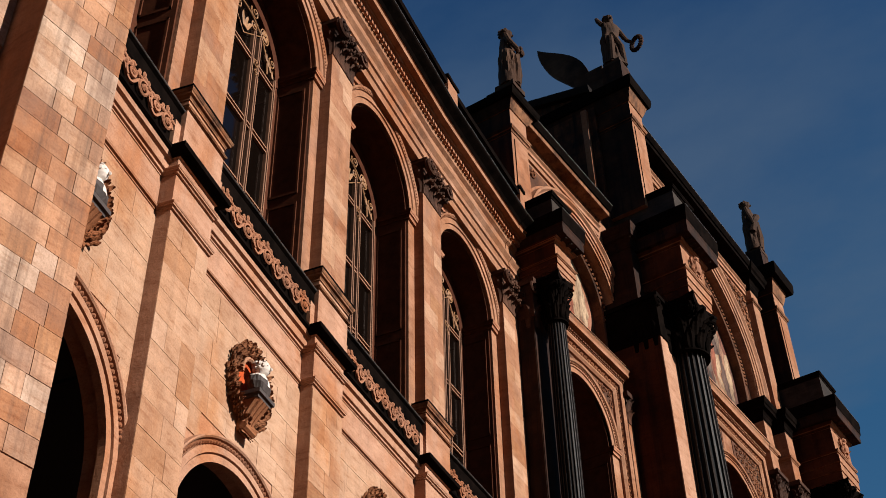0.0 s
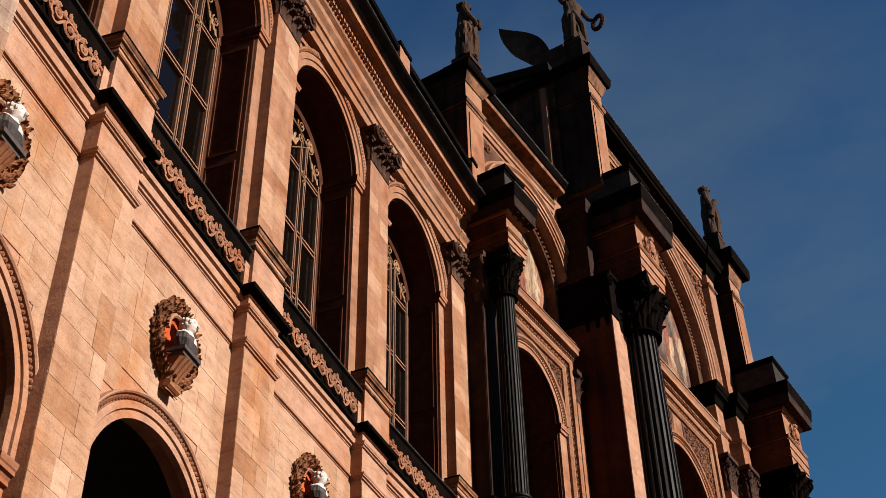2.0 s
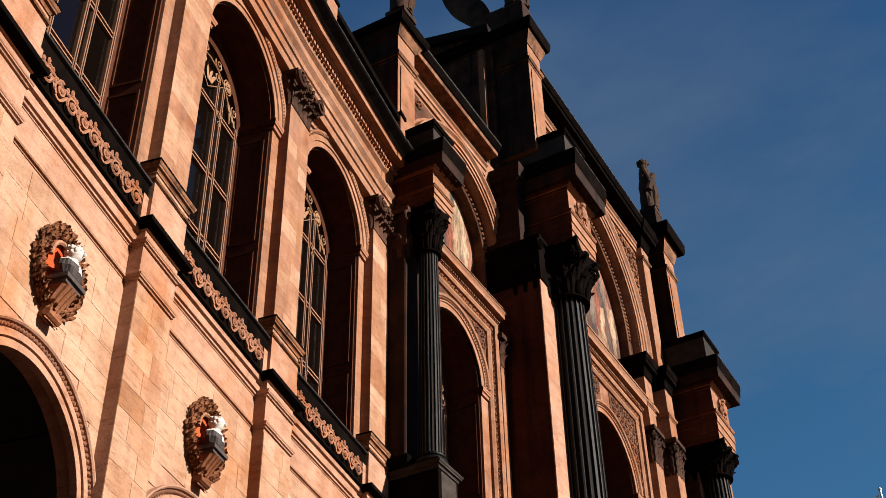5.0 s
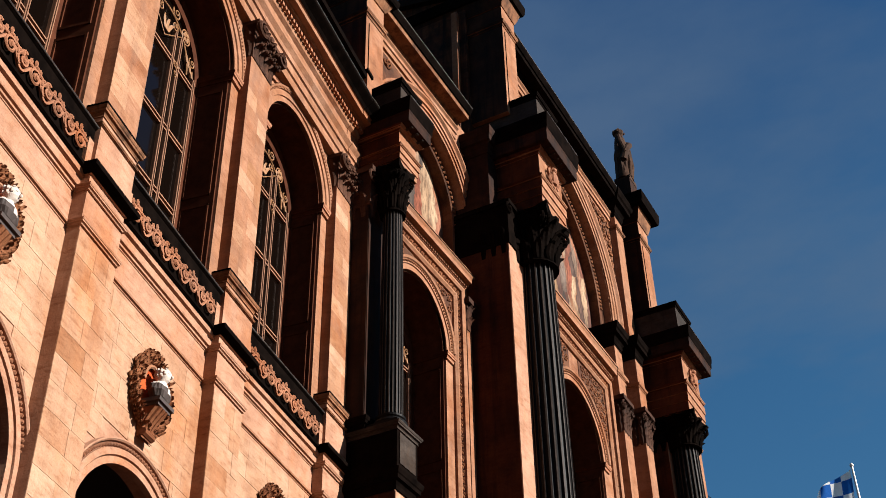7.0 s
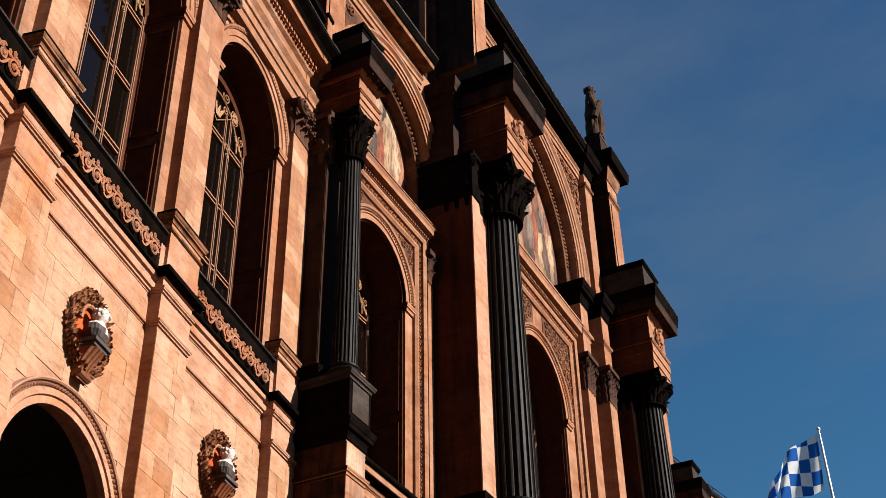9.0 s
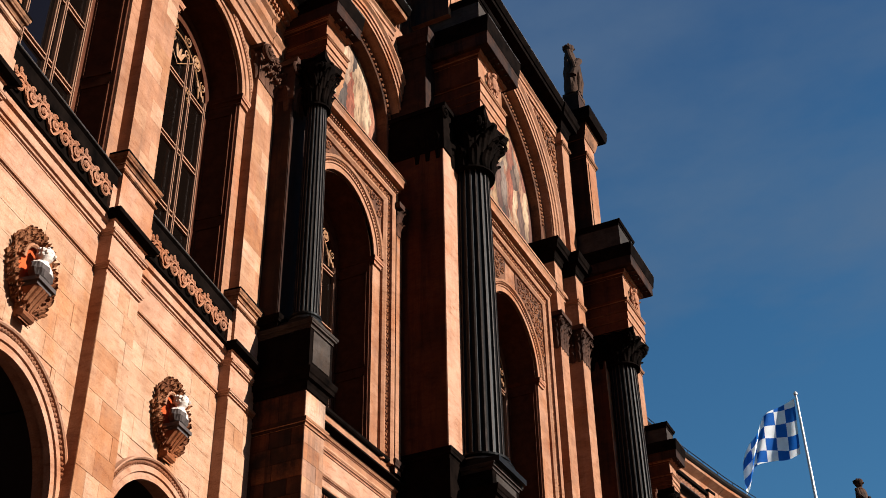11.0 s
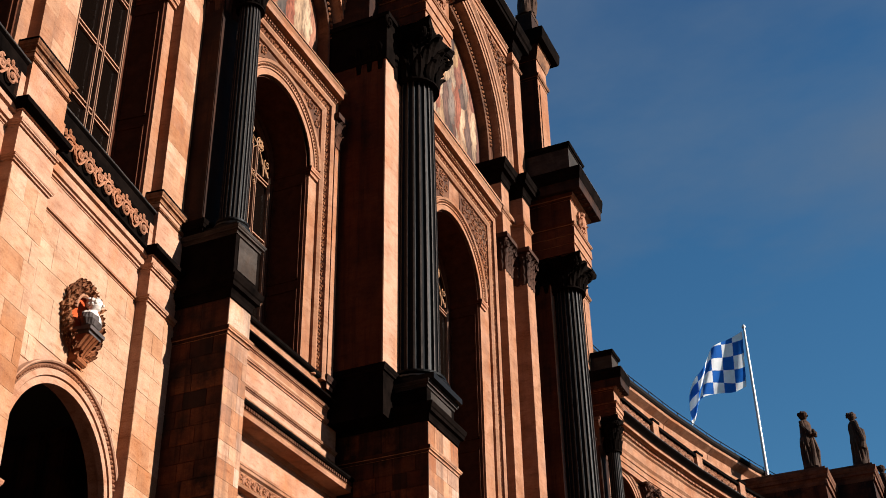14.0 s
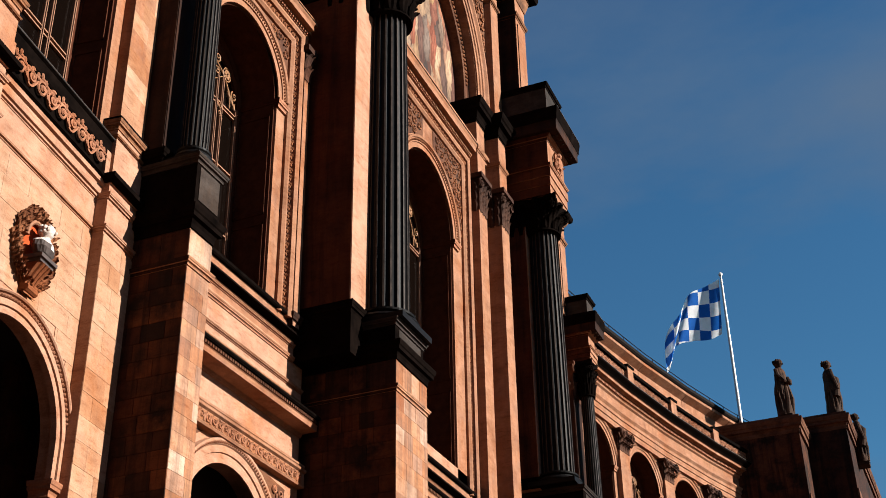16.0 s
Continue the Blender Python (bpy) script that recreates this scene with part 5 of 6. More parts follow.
    bm = bmesh.new()
    box(bm, -hw, hw, -0.05, 0.012, base + 0.05, base + 0.45)
    part("ledge_weathering", bm, M_SOOTSTONE, w, "soot-grey weathered band above the ledge")
    bm = bmesh.new()
    x = -hw + 0.06
    while x < hw - 0.05:
        box(bm, x, x + 0.045, 0.29, 0.42, base - 0.13, base - 0.06)
        x += 0.085
    part("base_dentil_row", bm, M_DARKCARVE, w)
    bm = bmesh.new()
    prism(bm, [(-0.2, base - 0.06), (0.45, base - 0.06), (0.48, base - 0.03), (0.48, base + 0.01), (-0.2, base + 0.10)], -hw, hw)
    fix(bm)
    part("base_ledge", bm, M_BLACK, w, "black ledge")
    bm = bmesh.new()
    prism(bm, [(-0.2, base - 1.45), (0.15, base - 1.45), (0.17, base - 1.41), (0.15, base - 1.40), (0.15, base - 1.16), (0.20, base - 1.13), (0.20, base - 1.08), (0.12, base - 1.06), (0.16, base - 1.02), (0.16, base - 0.98), (-0.2, base - 0.96)], -hw, hw)
    fix(bm)
    part("lower_frieze", bm, M_STONE, w)
    bm = bmesh.new()
    box(bm, -hw + 0.1, hw - 0.1, 0.13, 0.153, base - 1.38, base - 1.18)
    part("lower_frieze_ground", bm, M_WREATH, w, "dark ground of the carved frieze")
    bm = bmesh.new()
    x = -hw + 0.2
    while x < hw - 0.2:
        spiral(bm, x, base - 1.28, 0.165, 0.085, 1.3, x * 7.0, 1, 0.014, 12, 0.02)
        leaf(bm, (x + 0.10, 0.155, base - 1.38), (1, 0, 0), (0, 1, 0), (0, 0, 1), 0.075, 0.19, 0.05)
        x += 0.20
    part("lower_frieze_relief", bm, M_CARVE, w)
    # sunk panels with scrolls in the spandrels of the lower arch
    lr0, lz0 = lower
    for sx in (-1, 1):
        bm = bmesh.new()
        pts = [(mid + sx * (lr0 + 0.62), base - 1.62)] + [(mid + sx * math.cos(t) * (lr0 + 0.60), lz0 + math.sin(t) * (lr0 + 0.60)) for t in [math.radians(62 - 6 * k) for k in range(8)]]
        quads(bm, [[(x, y, z) for x, z in pts] for y in (-0.02, 0.012)], closed=True, cap=True)
        fix(bm)
        part("spandrel_panel", bm, M_DARKCARVE, w, "dark sunk spandrel panel")
        bm = bmesh.new()
        for k, (dx, dz, q) in enumerate(((0.40, -1.80, 0.13), (0.20, -1.75, 0.08), (0.46, -2.10, 0.10))):
            spiral(bm, mid + sx * (lr0 + dx), base + dz, 0.03, q, 1.5, k * 2.0, sx, 0.025, 14, 0.03)
        part("spandrel_relief", bm, M_CARVE, w)
    return w


#          r     zs     zb     fr    fz    ck0   ck1   lr    lz    lo    a0    a1    base
BAY1 = (1.35, 19.2, 14.15, 1.95, 21.3, 21.45, 22.25, 2.05, 24.1, 2.75, 26.9, 27.75, 12.05)
BAY2 = (1.73, 20.2, 13.0, 2.62, 23.3, 23.5, 24.5, 3.75, 27.1, 4.72, 31.8, 32.9, 12.0)
bay1 = middle_bay(front(X_B1, Y1), 3.0, BAY1, (1.42, 8.8), -0.45, 0.85)
win1 = window_arched(front(X_B1, Y1), 1.35, 19.2, 14.15, -1.0, 0.3)
bay3 = copy_thing(bay1, front(X_B1 - 0.2, 43.3))
win3 = copy_thing(win1, front(X_B1 - 0.2, 43.3))
bay2 = middle_bay(front(X_B2, Y2), 5.15, BAY2, (2.2, 8.6), 0.0)
win2 = window_arched(front(X_B2, Y2), 1.73, 20.2, 13.0, -1.0, 0.3)


def pylon(m, hw, z0, z1, zc, dep, label, plinth=0.9, out=0.32):
    """An attic pier over a column, with cap mouldings and a statue base."""
    w = thing("attic_pier", m, label, "attic pier", "attic piers", "structure")
    bm = bmesh.new()
    box(bm, -hw, hw, -dep, hw, z0, z1)
    box(bm, -hw * 0.72, hw * 0.72, hw, hw + 0.03, z0 + 0.4, z1 - 1.1)
    shade_side(part("shaft", bm, M_STONE, w), M_SOOTSHADE)
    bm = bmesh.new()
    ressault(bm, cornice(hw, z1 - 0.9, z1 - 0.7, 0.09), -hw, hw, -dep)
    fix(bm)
    shade_side(part("neck_moulding", bm, M_SOOTSTONE, w), M_SOOTSHADE)
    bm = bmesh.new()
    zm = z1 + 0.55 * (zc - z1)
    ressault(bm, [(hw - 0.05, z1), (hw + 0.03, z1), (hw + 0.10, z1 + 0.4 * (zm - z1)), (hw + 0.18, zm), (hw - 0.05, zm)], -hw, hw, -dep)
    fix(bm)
    shade_side(part("bed_moulding", bm, M_SOOTSTONE, w), M_SOOTSHADE)
    bm = bmesh.new()
    ressault(bm, [(hw - 0.05, zm), (hw + out - 0.06, zm), (hw + out - 0.02, zm + 0.3 * (zc - zm)), (hw + out, zc), (hw - 0.05, zc + 0.02)], -hw, hw, -dep)
    box(bm, -hw, hw, -dep, hw, z1, zc)
    fix(bm)
    part("cap_moulding", bm, M_BLACK, w, "soot-blackened cap moulding")
    bm = bmesh.new()
    box(bm, -hw * 0.8, hw * 0.8, -hw * 0.8, hw * 0.8, zc, zc + plinth)
    part("plinth", bm, M_SOOTSHADE, w)
    return w


py2 = pylon(front(-11.26, 28.21), 0.46, 28.3, 32.95, 33.85, 3.0, "tall sooty attic pier with a heavy moulded cap over a column", 1.35)
py3 = pylon(front(-11.34, 40.0), 0.50, 27.85, 32.5, 33.6, 3.0, "tall sooty attic pier with a heavy moulded cap over a column", 1.30, 0.46)
strip = thing("attic_pier", front(X_B2 + 0.05, 38.55), "narrow sandstone attic strip beside the tall pier", "attic pier", "attic piers", "structure")
bm = bmesh.new()
box(bm, -0.34, 0.34, -1.5, 0.20, 26.0, 32.0)
part("shaft", bm, M_STONE, strip)
bm = bmesh.new()
ressault(bm, cornice(0.20, 31.4, 31.55, 0.08), -0.34, 0.34, -1.4)
fix(bm)
part("neck_moulding", bm, M_SOOTSTONE, strip)
bm = bmesh.new()
box(bm, -0.34, 0.34, -1.5, 0.20, 32.0, 33.0)
ressault(bm, cornice(0.20, 32.1, 33.0, 0.42), -0.34, 0.34, -1.4)
fix(bm)
part("cap_moulding", bm, M_BLACK, strip, "soot-blackened cap moulding")
py1 = pylon(front(-12.1, 21.6), 0.42, 23.3, 27.4, 27.9, 1.5, "sandstone attic pier with a moulded cap bearing a statue", 0.55)
py4 = copy_thing(py1, front(-12.3, 46.8))


def stepped_pilaster(m, hw, d):
    """A tall pilaster beside a column, with its own strip of entablature."""
    w = thing("pilaster", m, "slim sandstone pilaster stepped beside a column", "pilaster", "stepped pilasters", "structure")
    bm = bmesh.new()
    box(bm, -hw, hw, -0.6, d, 13.0, 22.0)
    part("shaft", bm, M_STONE, w)
    bm = bmesh.new()
    for k in range(3):
        for q in range(3):
            leaf(bm, (-hw + (k + 0.5) * hw * 2 / 3, d + 0.02 * q, 21.95 + 0.32 * q), (1, 0, 0), (0, 1, 0), (0, 0, 1), hw * 0.72, 0.42, 0.10 + 0.03 * q)
            leaf(bm, (hw, d - 0.12 - 0.2 * k, 21.95 + 0.32 * q), (0, 1, 0), (1, 0, 0), (0, 0, 1), 0.2, 0.42, 0.10 + 0.03 * q)
    for sx in (-1, 1):
        spiral(bm, sx * hw, 22.9, d + 0.10, 0.16, 1.4, math.pi / 2, -sx, 0.035, 16, 0.03)
    box(bm, -hw, hw, -0.6, d + 0.02, 22.0, 23.2)
    box(bm, -hw - 0.12, hw + 0.12, -0.6, d + 0.16, 23.1, 23.25)
    part("capital", bm, M_CAPITAL, w, "dark carved leaf capital")
    bm = bmesh.new()
    box(bm, -hw, hw, -0.6, d, 23.2, 25.2)
    ressault(bm, cornice(d, 24.1, 24.25, 0.07), -hw, hw, -0.5)
    fix(bm)
    part("frieze", bm, M_STONE, w)
    bm = bmesh.new()
    ressault(bm, cornice(d, 25.3, 25.95, 0.30), -hw, hw, -0.5)
    box(bm, -hw, hw, -0.5, d, 25.2, 25.95)
    fix(bm)
    part("cornice", bm, M_BLACK, w, "soot-blackened cornice break")
    return w


sp_a = stepped_pilaster(front(X_B2, 36.75), 0.32, 0.25)
sp_b = stepped_pilaster(front(X_B2 + 0.25, 37.85), 0.32, 0.30)
# slim wall pilaster between the narrow bay's frame and the great column's pier
slim = thing("pilaster", front(X_B1, 26.97), "slim sandstone wall pilaster with a dark leaf capital", "pilaster", "stepped pilasters", "structure")
bm = bmesh.new()
box(bm, -0.13, 0.13, -0.3, 0.16, 13.9, 20.4)
part("shaft", bm, M_STONE, slim)
bm = bmesh.new()
for k in range(2):
    for q in range(2):
        leaf(bm, (-0.07 + 0.14 * k, 0.14 + 0.03 * q, 20.2 + 0.35 * q), (1, 0, 0), (0, 1, 0), (0, 0, 1), 0.24, 0.55, 0.14)
        leaf(bm, (0.13, -0.02 + 0.1 * k, 20.2 + 0.35 * q), (0, 1, 0), (1, 0, 0), (0, 0, 1), 0.2, 0.55, 0.12)
box(bm, -0.13, 0.13, -0.3, 0.18, 20.3, 21.2)
box(bm, -0.22, 0.22, -0.3, 0.29, 21.1, 21.25)
part("capital", bm, M_CAPITAL, slim, "dark leaf capital")
bm = bmesh.new()
ressault(bm, cornice(0.14, 13.9, 14.2, 0.08), -0.13, 0.13, -0.2)
fix(bm)
part("base", bm, M_SOOTSHADE, slim)
sp_c = copy_thing(sp_a, front(X_B2, 29.6))


def solid(name, x0, x1, y0, y1, z0, z1, mat, label, category):
    bm = bmesh.new()
    box(bm, x0, x1, y0, y1, z0, z1)
    return tagged(part(name, bm, mat, None), label, category, kind="structure")


solid("wall_block_middle", -26, X_B2 - 1.15, 27.6, 40.3, 0, 32.7, M_SOOTDARK, "dark masonry body of the raised middle block", "wall")
solid("wall_block_side", -26, X_B1 - 1.2, 20.6, 27.6, 0, 27.5, M_SOOTDARK, "dark masonry body of the middle block's side", "wall")
solid("wall_block_side", -26, X_B1 - 1.4, 40.3, 48.2, 0, 27.7, M_SOOTDARK, "dark masonry body of the middle block's side", "wall")
# side wall of the raised middle block, facing the near wing, with a rising roof edge
side = thing("wall_middle_side", front(-12.0, 27.86), "dark side wall of the raised block with a corner pilaster", "wall", "", "structure")
bm = bmesh.new()
quads(bm, [[(x, 0.0, 26.5), (x, 0.0, 34.0), (x, -6.0, 35.6), (x, -12.0, 36.5), (x, -12.0, 26.5)] for x in (-0.05, 0.25)], closed=True, cap=True)
fix(bm)
part("wall_core", bm, M_SOOTDARK, side)
bm = bmesh.new()
box(bm, 0.2, 0.40, -0.45, -0.25, 26.5, 33.2)
part("corner_pilaster", bm, M_PIER, side)
bm = bmesh.new()
quads(bm, [[(-0.05, y, z0), (0.45, y, z0), (0.5, y, z0 + 0.2), (0.5, y, z0 + 0.3), (-0.05, y, z0 + 0.3)] for y, z0 in ((0.0, 33.9), (-6.0, 35.5), (-12.0, 36.4))], closed=True, cap=True)
fix(bm)
part("roof_edge", bm, M_ROOF, side)

# near end pavilion: a deep pier of large blocks
near_pier = thing("wall_pavilion_near", front(-6.2, 4.1), "projecting ashlar pavilion pier of large pale weathered blocks", "wall", "", "structure")
bm = bmesh.new()
box(bm, -0.415, 0.415, -6.0, -0.012, 0, 26)
part("pier_core", bm, M_STONE, near_pier)
bm = bmesh.new()
box(bm, 0.415, 14.0, -6.0, -0.45, 0, 26)
part("pavilion_wall", bm, M_STONE, near_pier)

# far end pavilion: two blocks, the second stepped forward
# the shade on this pavilion's near face is put into its dark material
far_pav = thing("wall_pavilion_far", front(-6.2, 64.5), "end pavilion painted dark for its shade, with statues on its roof edge", "pavilion", "", "structure")
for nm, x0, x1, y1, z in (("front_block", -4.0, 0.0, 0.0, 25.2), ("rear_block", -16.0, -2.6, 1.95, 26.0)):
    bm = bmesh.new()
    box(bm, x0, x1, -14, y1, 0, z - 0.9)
    part(nm, bm, M_SOOTDARK, far_pav)
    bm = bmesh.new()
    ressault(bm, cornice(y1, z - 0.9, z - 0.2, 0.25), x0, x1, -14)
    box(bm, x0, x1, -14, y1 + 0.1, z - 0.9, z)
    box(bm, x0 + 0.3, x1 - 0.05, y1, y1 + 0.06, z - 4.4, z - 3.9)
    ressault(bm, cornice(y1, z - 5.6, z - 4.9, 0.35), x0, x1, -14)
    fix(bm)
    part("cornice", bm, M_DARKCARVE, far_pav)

# ---- statues, medallions, flag ----
def draped_figure(bm, h, turn=0.0, arm=0, seed=1):
    """A standing robed figure as one plain lofted shape of height h."""
    rnd = random.Random(seed)
    st = [(0.00, 0.155, 0.125, 0.0, 0.0), (0.06, 0.150, 0.120, 0.0, 0.0), (0.22, 0.128, 0.105, 0.0, 0.012), (0.38, 0.120, 0.100, 0.008, 0.012), (0.50, 0.125, 0.098, 0.012, 0.006),
          (0.58, 0.108, 0.085, 0.008, 0.004), (0.66, 0.112, 0.085, 0.0, 0.004), (0.74, 0.128, 0.080, -0.004, 0.004), (0.80, 0.120, 0.068, -0.004, 0.003), (0.828, 0.056, 0.048, 0.0, 0.0),
          (0.845, 0.036, 0.040, 0.0, 0.0), (0.862, 0.040, 0.050, 0.004, 0.0), (0.90, 0.055, 0.066, 0.006, 0.003), (0.95, 0.060, 0.070, 0.004, 0.006), (0.985, 0.040, 0.046, 0.0, 0.004), (1.0, 0.012, 0.014, 0.0, 0.0)]
    n = 44
    ph = rnd.uniform(0, 6)
    rings = []
    fine = []
    for q0, q1 in zip(st, st[1:]):
        fine += [tuple(u + (v - u) * k / 4 for u, v in zip(q0, q1)) for k in range(4)]
    for z, rx, ry, ox, fold in fine + [st[-1]]:
        ring = []
        for i in range(n):
            a = 2 * math.pi * i / n
            w1 = math.sin(a * 6 + ph + z * 5 + 0.6 * math.sin(z * 17 + a))
            w2 = math.sin(a * 11 - ph + z * 9 * math.cos(a))
            k = 1 + fold * 17 * (abs(w1) ** 0.7 - 0.5) + fold * 7 * w2
            x, y = rx * k * math.cos(a) + ox + 0.02 * math.sin(z * 5) * (z < 0.8), ry * k * math.sin(a)
            ring.append((h * (x * math.cos(turn) - y * math.sin(turn)), h * (x * math.sin(turn) + y * math.cos(turn)), h * z))
        rings.append(ring)
    quads(bm, rings, closed=True, cap=True)

    def P(x, y, z):
        return (h * (x * math.cos(turn) - y * math.sin(turn)), h * (x * math.sin(turn) + y * math.cos(turn)), h * z)
    if arm == 0:      # arms folded before the body
        tube(bm, [P(-0.125, 0.0, 0.78), P(-0.155, 0.03, 0.66), P(-0.12, 0.10, 0.585), P(-0.01, 0.125, 0.59)], 0.036 * h, 8, 0.026 * h)
        tube(bm, [P(0.125, 0.0, 0.78), P(0.150, 0.03, 0.66), P(0.11, 0.11, 0.56), P(0.02, 0.13, 0.55)], 0.036 * h, 8, 0.026 * h)
        blob(bm, P(0.03, 0.15, 0.56), (0.05 * h, 0.045 * h, 0.05 * h), 8)
        blob(bm, P(0.06, 0.15, 0.60), (0.03 * h, 0.03 * h, 0.035 * h), 7)
    elif arm == 1:    # one arm raised, one held out with a wreath
        tube(bm, [P(0.11, 0.0, 0.79), P(0.15, -0.02, 0.86), P(0.14, -0.06, 0.95)], 0.034 * h, 8, 0.024 * h)
        tube(bm, [P(-0.12, 0.0, 0.78), P(-0.155, 0.05, 0.60), P(-0.16, 0.11, 0.46), P(-0.19, 0.15, 0.40)], 0.036 * h, 8, 0.024 * h)
        c = Vector(P(-0.25, 0.18, 0.37))
        for i in range(16):
            a = 2 * math.pi * i / 16
            blob(bm, (c[0] + 0.03 * h * math.cos(a), c[1] + 0.08 * h * math.cos(a), c[2] + 0.105 * h * math.sin(a)), (0.028 * h, 0.036 * h, 0.036 * h), 6)
    else:             # one arm on the hip, one along the side
        tube(bm, [P(-0.125, 0.0, 0.78), P(-0.19, 0.0, 0.67), P(-0.13, 0.06, 0.57)], 0.036 * h, 8, 0.026 * h)
        tube(bm, [P(0.125, 0.0, 0.78), P(0.15, 0.02, 0.64), P(0.15, 0.06, 0.50), P(0.16, 0.07, 0.42)], 0.036 * h, 8, 0.028 * h)
        tube(bm, [P(-0.12, 0.05, 0.80), P(0.0, 0.12, 0.66), P(0.12, 0.08, 0.50), P(0.14, 0.03, 0.30)], 0.045 * h, 8, 0.055 * h)
    for k in range(16):
        a = 2 * math.pi * k / 16
        blob(bm, P(0.058 * math.cos(a), -0.012 + 0.060 * math.sin(a) * (0.6 if math.sin(a) > 0 else 1.0), 0.945 + 0.02 * math.sin(k * 2.1)), (0.022 * h, 0.022 * h, 0.026 * h), 6)
    blob(bm, P(0.0, 0.068, 0.905), (0.012 * h, 0.022 * h, 0.020 * h), 6)
    tube(bm, [P(-0.10, 0.06, 0.02), P(-0.06, 0.11, 0.30), P(0.05, 0.10, 0.52)], 0.045 * h, 8, 0.04 * h)
    tube(bm, [P(0.08, 0.08, 0.02), P(0.075, 0.105, 0.28), P(0.06, 0.09, 0.48)], 0.04 * h, 8, 0.035 * h)
    box(bm, -0.125 * h, 0.125 * h, -0.115 * h, 0.115 * h, -0.06 * h, 0.012 * h)


def statue(m, h, turn, arm, seed, label, mat=None):
    bm = bmesh.new()
    draped_figure(bm, h, turn, arm, seed)
    fix(bm)
    ob = part("statue", bm, mat or M_STATUE, None, smooth=False)
    ob.matrix_world = m
    return tagged(ob, label, "statue", "roof statues")


statue(front(-11.85, 21.6) @ pose(0, 0, 28.60), 2.6, 0.5, 0, 3, "weathered brown stone statue of a robed figure on an attic pier")
statue(front(-11.24, 28.21) @ pose(0, 0, 35.36), 2.75, -0.6, 1, 5, "dark weathered statue holding out a wreath above a tall pier")
statue(front(-11.25, 40.0) @ pose(0, 0, 35.01), 2.85, 0.2, 2, 8, "weathered stone statue with crossed drapery on a tall pier")
statue(front(-6.75, 65.2) @ pose(0, 0, 25.38), 3.05, -0.3, 0, 11, "dark stone statue on the far pavilion's roof edge")
statue(front(-4.75, 68.2) @ pose(0, 0, 26.18), 3.05, 0.4, 2, 12, "dark stone statue on the far pavilion's stepped block")
statue(front(-4.0, 70.5) @ pose(0, 0, 24.4), 2.7, 0.2, 2, 14, "dark stone statue low on the far pavilion's front")

# great wing of a roof sculpture, seen over the side wall
bm = bmesh.new()
rows = []
for i in range(18):
    q = 3.3 * i / 17
    cx, cz = -14.55 + 0.605 * q, 39.14 - 0.797 * q
    up = 0.36 * math.sin(math.pi * (q / 3.32) ** 1.3) + 0.01
    lo = 0.66 * math.sin(math.pi / 2 * min(1.0, q / 2.0)) ** 0.8 + 0.01
    rows.append([(cx + 0.797 * up, 28.92, cz + 0.604 * up), (cx + 0.797 * up, 29.08, cz + 0.604 * up), (cx, 29.16 + 0.03 * (i % 2), cz), (cx - 0.797 * lo, 29.08, cz - 0.604 * lo), (cx - 0.797 * lo, 28.92, cz - 0.604 * lo)])
quads(bm, rows, closed=True, cap=True)
quads(bm, [[(-13.1, 28.7, z), (-11.95, 28.7, z), (-11.95, 29.5, z), (-13.1, 29.5, z)] for z in (33.55, 36.4)], closed=True, cap=True)
fix(bm)
wing_ob = part("winged_sculpture", bm, M_STATUE, None)
tagged(wing_ob, "dark spread wing of a roof sculpture", "sculpture")


